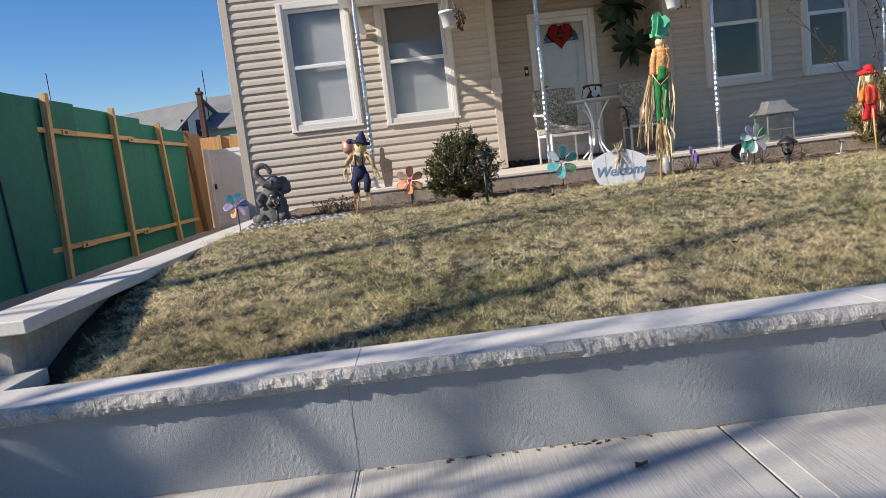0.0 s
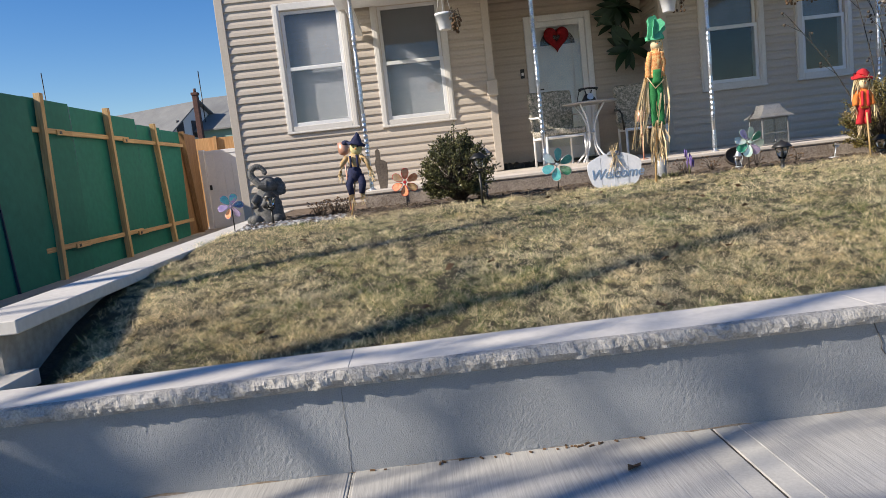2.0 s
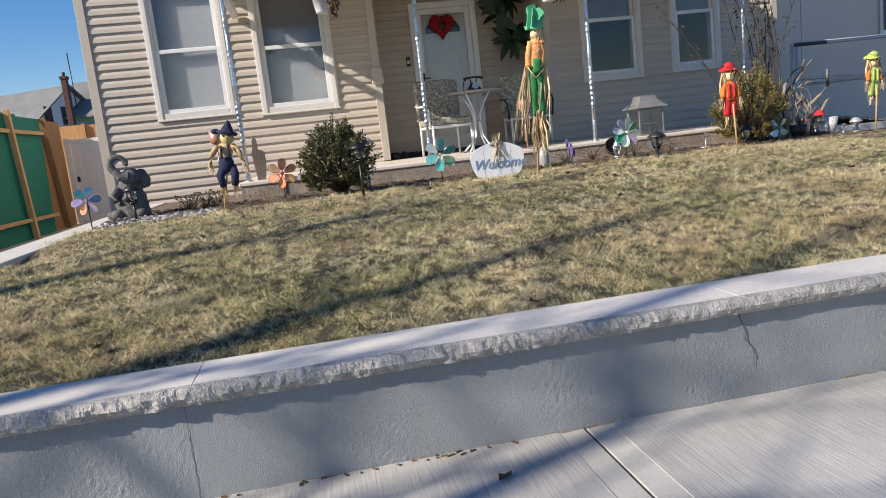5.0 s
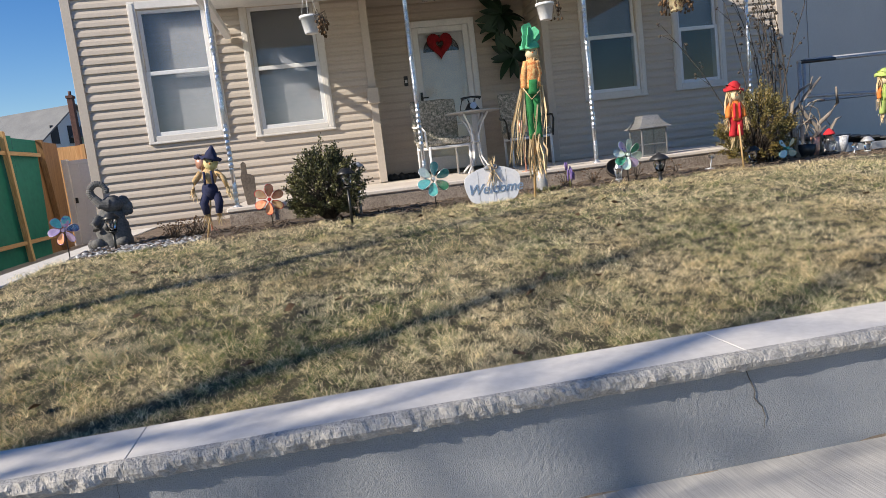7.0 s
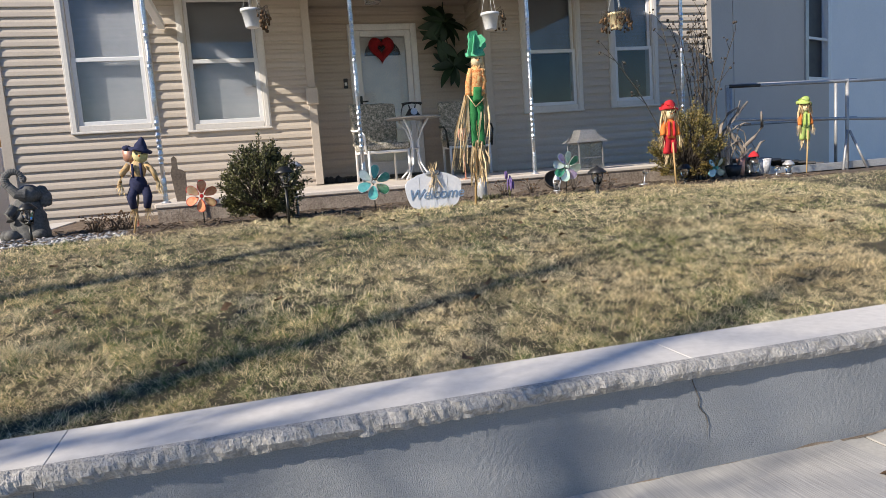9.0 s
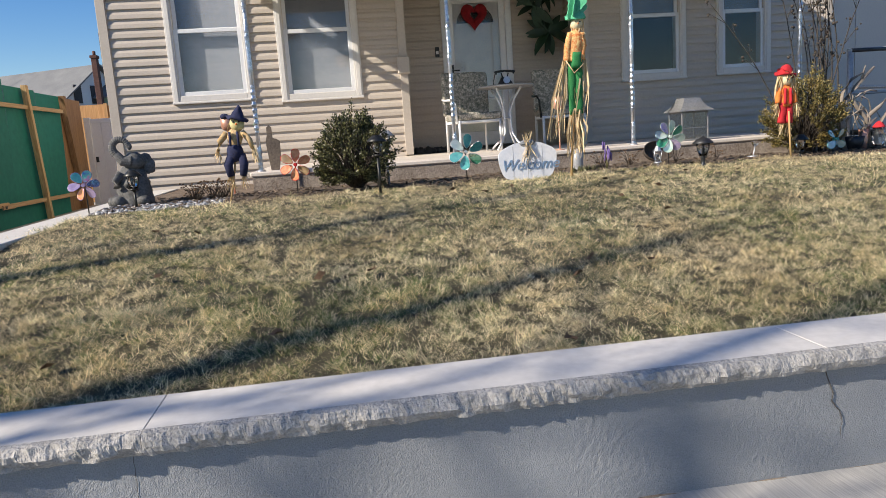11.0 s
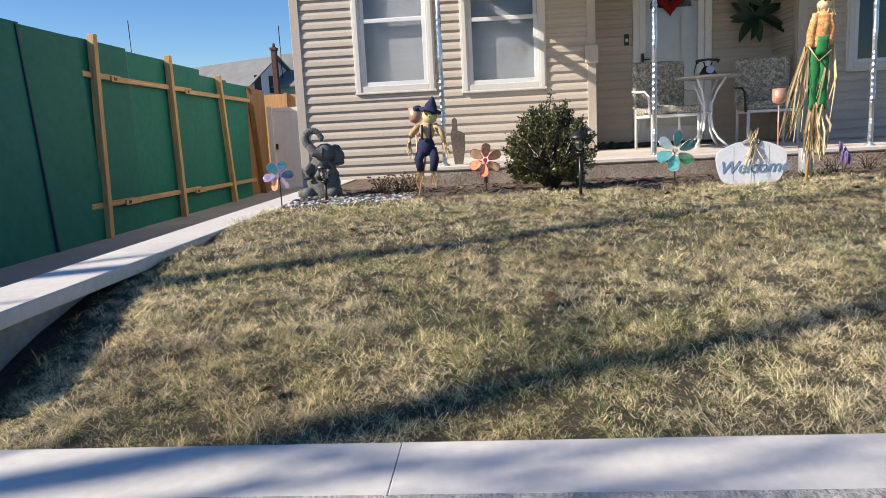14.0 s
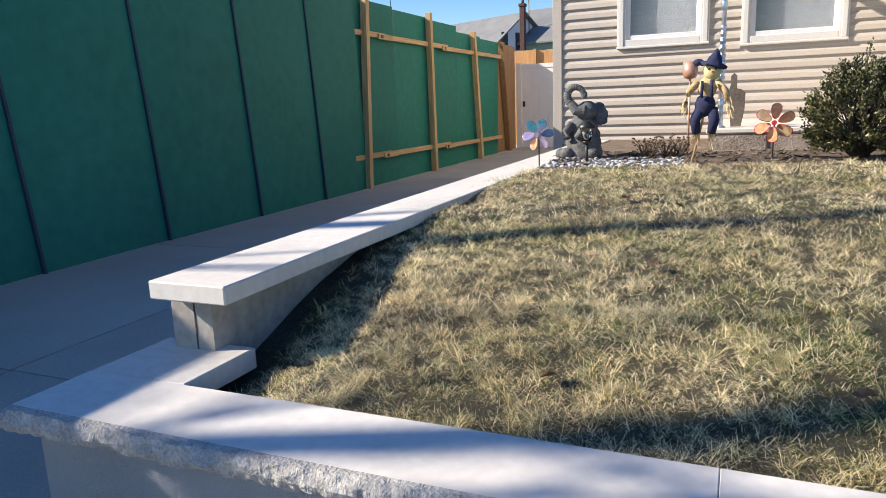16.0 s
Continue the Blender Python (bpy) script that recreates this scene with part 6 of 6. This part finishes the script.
# hanging flower pots
def hanging_pot(x, y, z, mat, label, dry):
    t = thing("hanging_pot", label, "flower pot", (x, y, z), "hanging pots under the porch roof")
    Build().lathe((x, y, z), [(0.055, 0), (0.058, 0.004), (0.082, 0.135), (0.092, 0.136), (0.093, 0.160), (0.084, 0.160), (0.078, 0.12), (0.01, 0.11)], mat, 20).done("pot", t)
    for i in range(3):
        a = i * 2.094 + 0.4
        Build().tube([(x + 0.088 * math.cos(a), y + 0.088 * math.sin(a), z + 0.15), (x, y, z + 0.52)], 0.0025, WHITE_PAINT, 5).done("hanger_wire", t)
    Build().tube([(x, y, z + 0.52), (x, y, 3.37)], 0.0025, DARK_METAL, 5).done("hook", t)
    r = random.Random(int(x * 100))
    b = Build()
    for i in range(dry):
        a = r.uniform(-1.2, 1.2) if dry < 60 else r.uniform(0, 6.28)
        p = Vector((x + 0.06 * math.cos(a), y + 0.06 * math.sin(a), z + 0.15))
        q = p + Vector((math.cos(a) * r.uniform(0.03, 0.09), math.sin(a) * r.uniform(0.03, 0.09), r.uniform(-0.02, 0.05)))
        e = q + Vector((math.cos(a) * 0.02, math.sin(a) * 0.02, -r.uniform(0.05, 0.17)))
        b.tube([p, q, e], [0.003, 0.003, 0.0015], TWIG, 4)
        b.ball(e, (0.012, 0.01, 0.016), DRY_LEAF, 6, 4, 0.3)
    b.done("dry_plant", t, kind="stuff")


hanging_pot(0.43, 4.62, 2.425, WHITE_PAINT, "white hanging pot with withered trailing plant", 40)
hanging_pot(2.71, 4.70, 2.38, WHITE_PAINT, "white hanging pot with withered plant", 14)
hanging_pot(4.10, 4.70, 2.36, CREAM, "cream hanging basket full of dry stems", 80)
hanging_pot(-0.36, 4.72, 2.90, WHITE_PAINT, "white hanging pot with brown trailing stems", 60)

# ramp with pipe railing
RAMP = thing("ramp", "weathered wooden ramp with a grey pipe railing", "ramp", (7.8, 6.4, 0.55))
for i in range(14):
    x0 = 7.02 + i * 0.145
    zz = 0.86 - 0.02 * i
    Build().box((x0, 6.02, zz - 0.03), (x0 + 0.138, 7.2, zz), DECK, 0.003).done("plank", RAMP)
Build().box((7.0, 5.98, 0.62), (9.1, 6.018, 0.72), PIPE, 0.004).done("skirt", RAMP, "pale grey skirt board")
for pts in ([(6.44, 6.0, 0.62), (6.44, 6.0, 1.83)], [(8.40, 6.0, 0.5), (8.40, 6.0, 1.86)], [(7.43, 7.2, 0.6), (7.43, 7.2, 1.95)], [(9.4, 7.2, 0.5), (9.4, 7.2, 1.95)]):
    Build().tube(pts, 0.024, PIPE, 10).done("rail_post", RAMP)
for pts in ([(6.42, 6.0, 1.83), (9.6, 6.0, 1.83)], [(6.44, 6.0, 1.40), (9.6, 6.0, 1.26)], [(7.43, 7.2, 1.95), (9.8, 7.2, 1.95)], [(7.43, 7.2, 1.35), (9.8, 7.2, 1.35)]):
    Build().tube(pts, 0.022, PIPE, 10).done("pipe_rail", RAMP)
Build().tube([(6.46, 6.0, 1.83), (6.95, 6.0, 1.83)], 0.0235, BLACK, 10).done("tape_wrap", RAMP, "black tape round the rail")
for s in (-1, 1):
    Build().tube([(8.40 + 0.02 * s, 5.98, 1.15), (8.40 + 0.22 * s, 5.85, 0.58)], 0.016, PIPE, 8).done("brace", RAMP)

# driftwood, red lantern and pots by the ramp
b = Build()
for pts, rr in (([(5.62, 5.0, 0.70), (5.58, 5.0, 1.0), (5.60, 5.0, 1.22), (5.74, 5.02, 1.36), (5.94, 5.0, 1.56)], [0.035, 0.03, 0.028, 0.024, 0.012]), ([(5.66, 5.0, 1.30), (5.72, 5.0, 1.18), (5.86, 5.0, 1.03), (5.92, 5.0, 0.72)], [0.02, 0.024, 0.022, 0.02]), ([(5.86, 5.0, 1.03), (6.02, 5.0, 1.14), (6.14, 5.0, 1.26), (6.13, 5.0, 1.44)], [0.024, 0.022, 0.018, 0.010]), ([(5.74, 5.02, 1.36), (5.80, 5.0, 1.45), (5.84, 5.0, 1.58)], [0.016, 0.012, 0.006])):
    b.tube(pts, rr, DRIFT, 8)
vr = random.Random(4)
for i in range(9):
    c = Vector((5.78 + vr.uniform(-0.12, 0.16), 5.0, 0.98 + vr.uniform(-0.08, 0.16)))
    q = vr.uniform(0.10, 0.22)
    st = vr.uniform(0, 6.28)
    b.tube([c + Vector((q * math.cos(st + u), 0.03 * math.sin(3 * u + i), q * 1.15 * math.sin(st + u))) for u in [0.45 * k_ for k_ in range(8)]], [0.010 - 0.0009 * k_ for k_ in range(8)], DRIFT, 6)
for pts, rr in (([(5.60, 5.0, 0.72), (5.52, 4.98, 1.05), (5.55, 4.97, 1.30), (5.66, 4.98, 1.44), (5.80, 5.0, 1.50)], [0.026, 0.024, 0.02, 0.016, 0.01]), ([(5.92, 5.0, 0.75), (6.0, 4.98, 0.95), (6.10, 4.98, 1.08), (6.18, 5.0, 1.10)], [0.02, 0.018, 0.014, 0.008]), ([(5.70, 4.97, 0.70), (5.80, 4.96, 0.92), (5.96, 4.97, 1.02)], [0.022, 0.02, 0.012])):
    b.tube(pts, rr, DRIFT, 8)
b.done("driftwood", None, "pale forked driftwood branch with vine loops standing in the bed", "driftwood")
x, y = 5.95, 4.92
z0 = lawn_z(x, y)
t = thing("red_lantern", "small red metal garden lantern", "lantern", (x, y, z0))
Build().lathe((x, y, z0), [(0.075, 0), (0.075, 0.02), (0.06, 0.03)], BLACK, 12).done("base", t)
Build().lathe((x, y, z0 + 0.03), [(0.055, 0), (0.06, 0.10), (0.055, 0.19)], LAMP_GLASS, 12).done("lens", t)
Build().lathe((x, y, z0 + 0.22), [(0.062, 0), (0.062, 0.01), (0.04, 0.04), (0.025, 0.055), (0.004, 0.07)], RED, 12).done("cap", t)
for x, w, h, mt, lab in ((5.70, 0.11, 0.15, BLACK, "black garden pot beside the driftwood"), (6.12, 0.10, 0.20, PEBBLE, "pale stone garden pot beside the lantern"), (5.82, 0.05, 0.22, COPPER, "slim copper vase beside the driftwood")):
    z0 = lawn_z(x, 4.95)
    Build().lathe((x, 4.98, z0 - 0.01), [(w * 0.6, 0), (w * 0.85, h * 0.4), (w, h), (w * 0.86, h), (w * 0.7, h * 0.5)], mt, 14).done("garden_pot", None, lab, "pot", "pots by the ramp")

# ---- sidewalk slabs ----
for row, (ya, yb) in enumerate(((-1.45, 0.07), (-2.95, -1.46), (-4.42, -2.96))):
    for i in range(-10, 11):
        xa = -0.392 + 1.392 * i
        Build().box((xa + (0.0015 if i == 0 else 0.005), ya + 0.004, -0.1), (xa + (1.3905 if i == -1 else 1.387), yb - 0.004, -0.006), SMOOTH_CONCRETE, 0.003).box((xa + (0.012 if i == 0 else 0.10), ya + 0.09, -0.05), (xa + (1.38 if i == -1 else 1.29), yb - (0.004 if row == 0 else 0.09), -0.003), CONCRETE, 0.003).done("slab", pav)
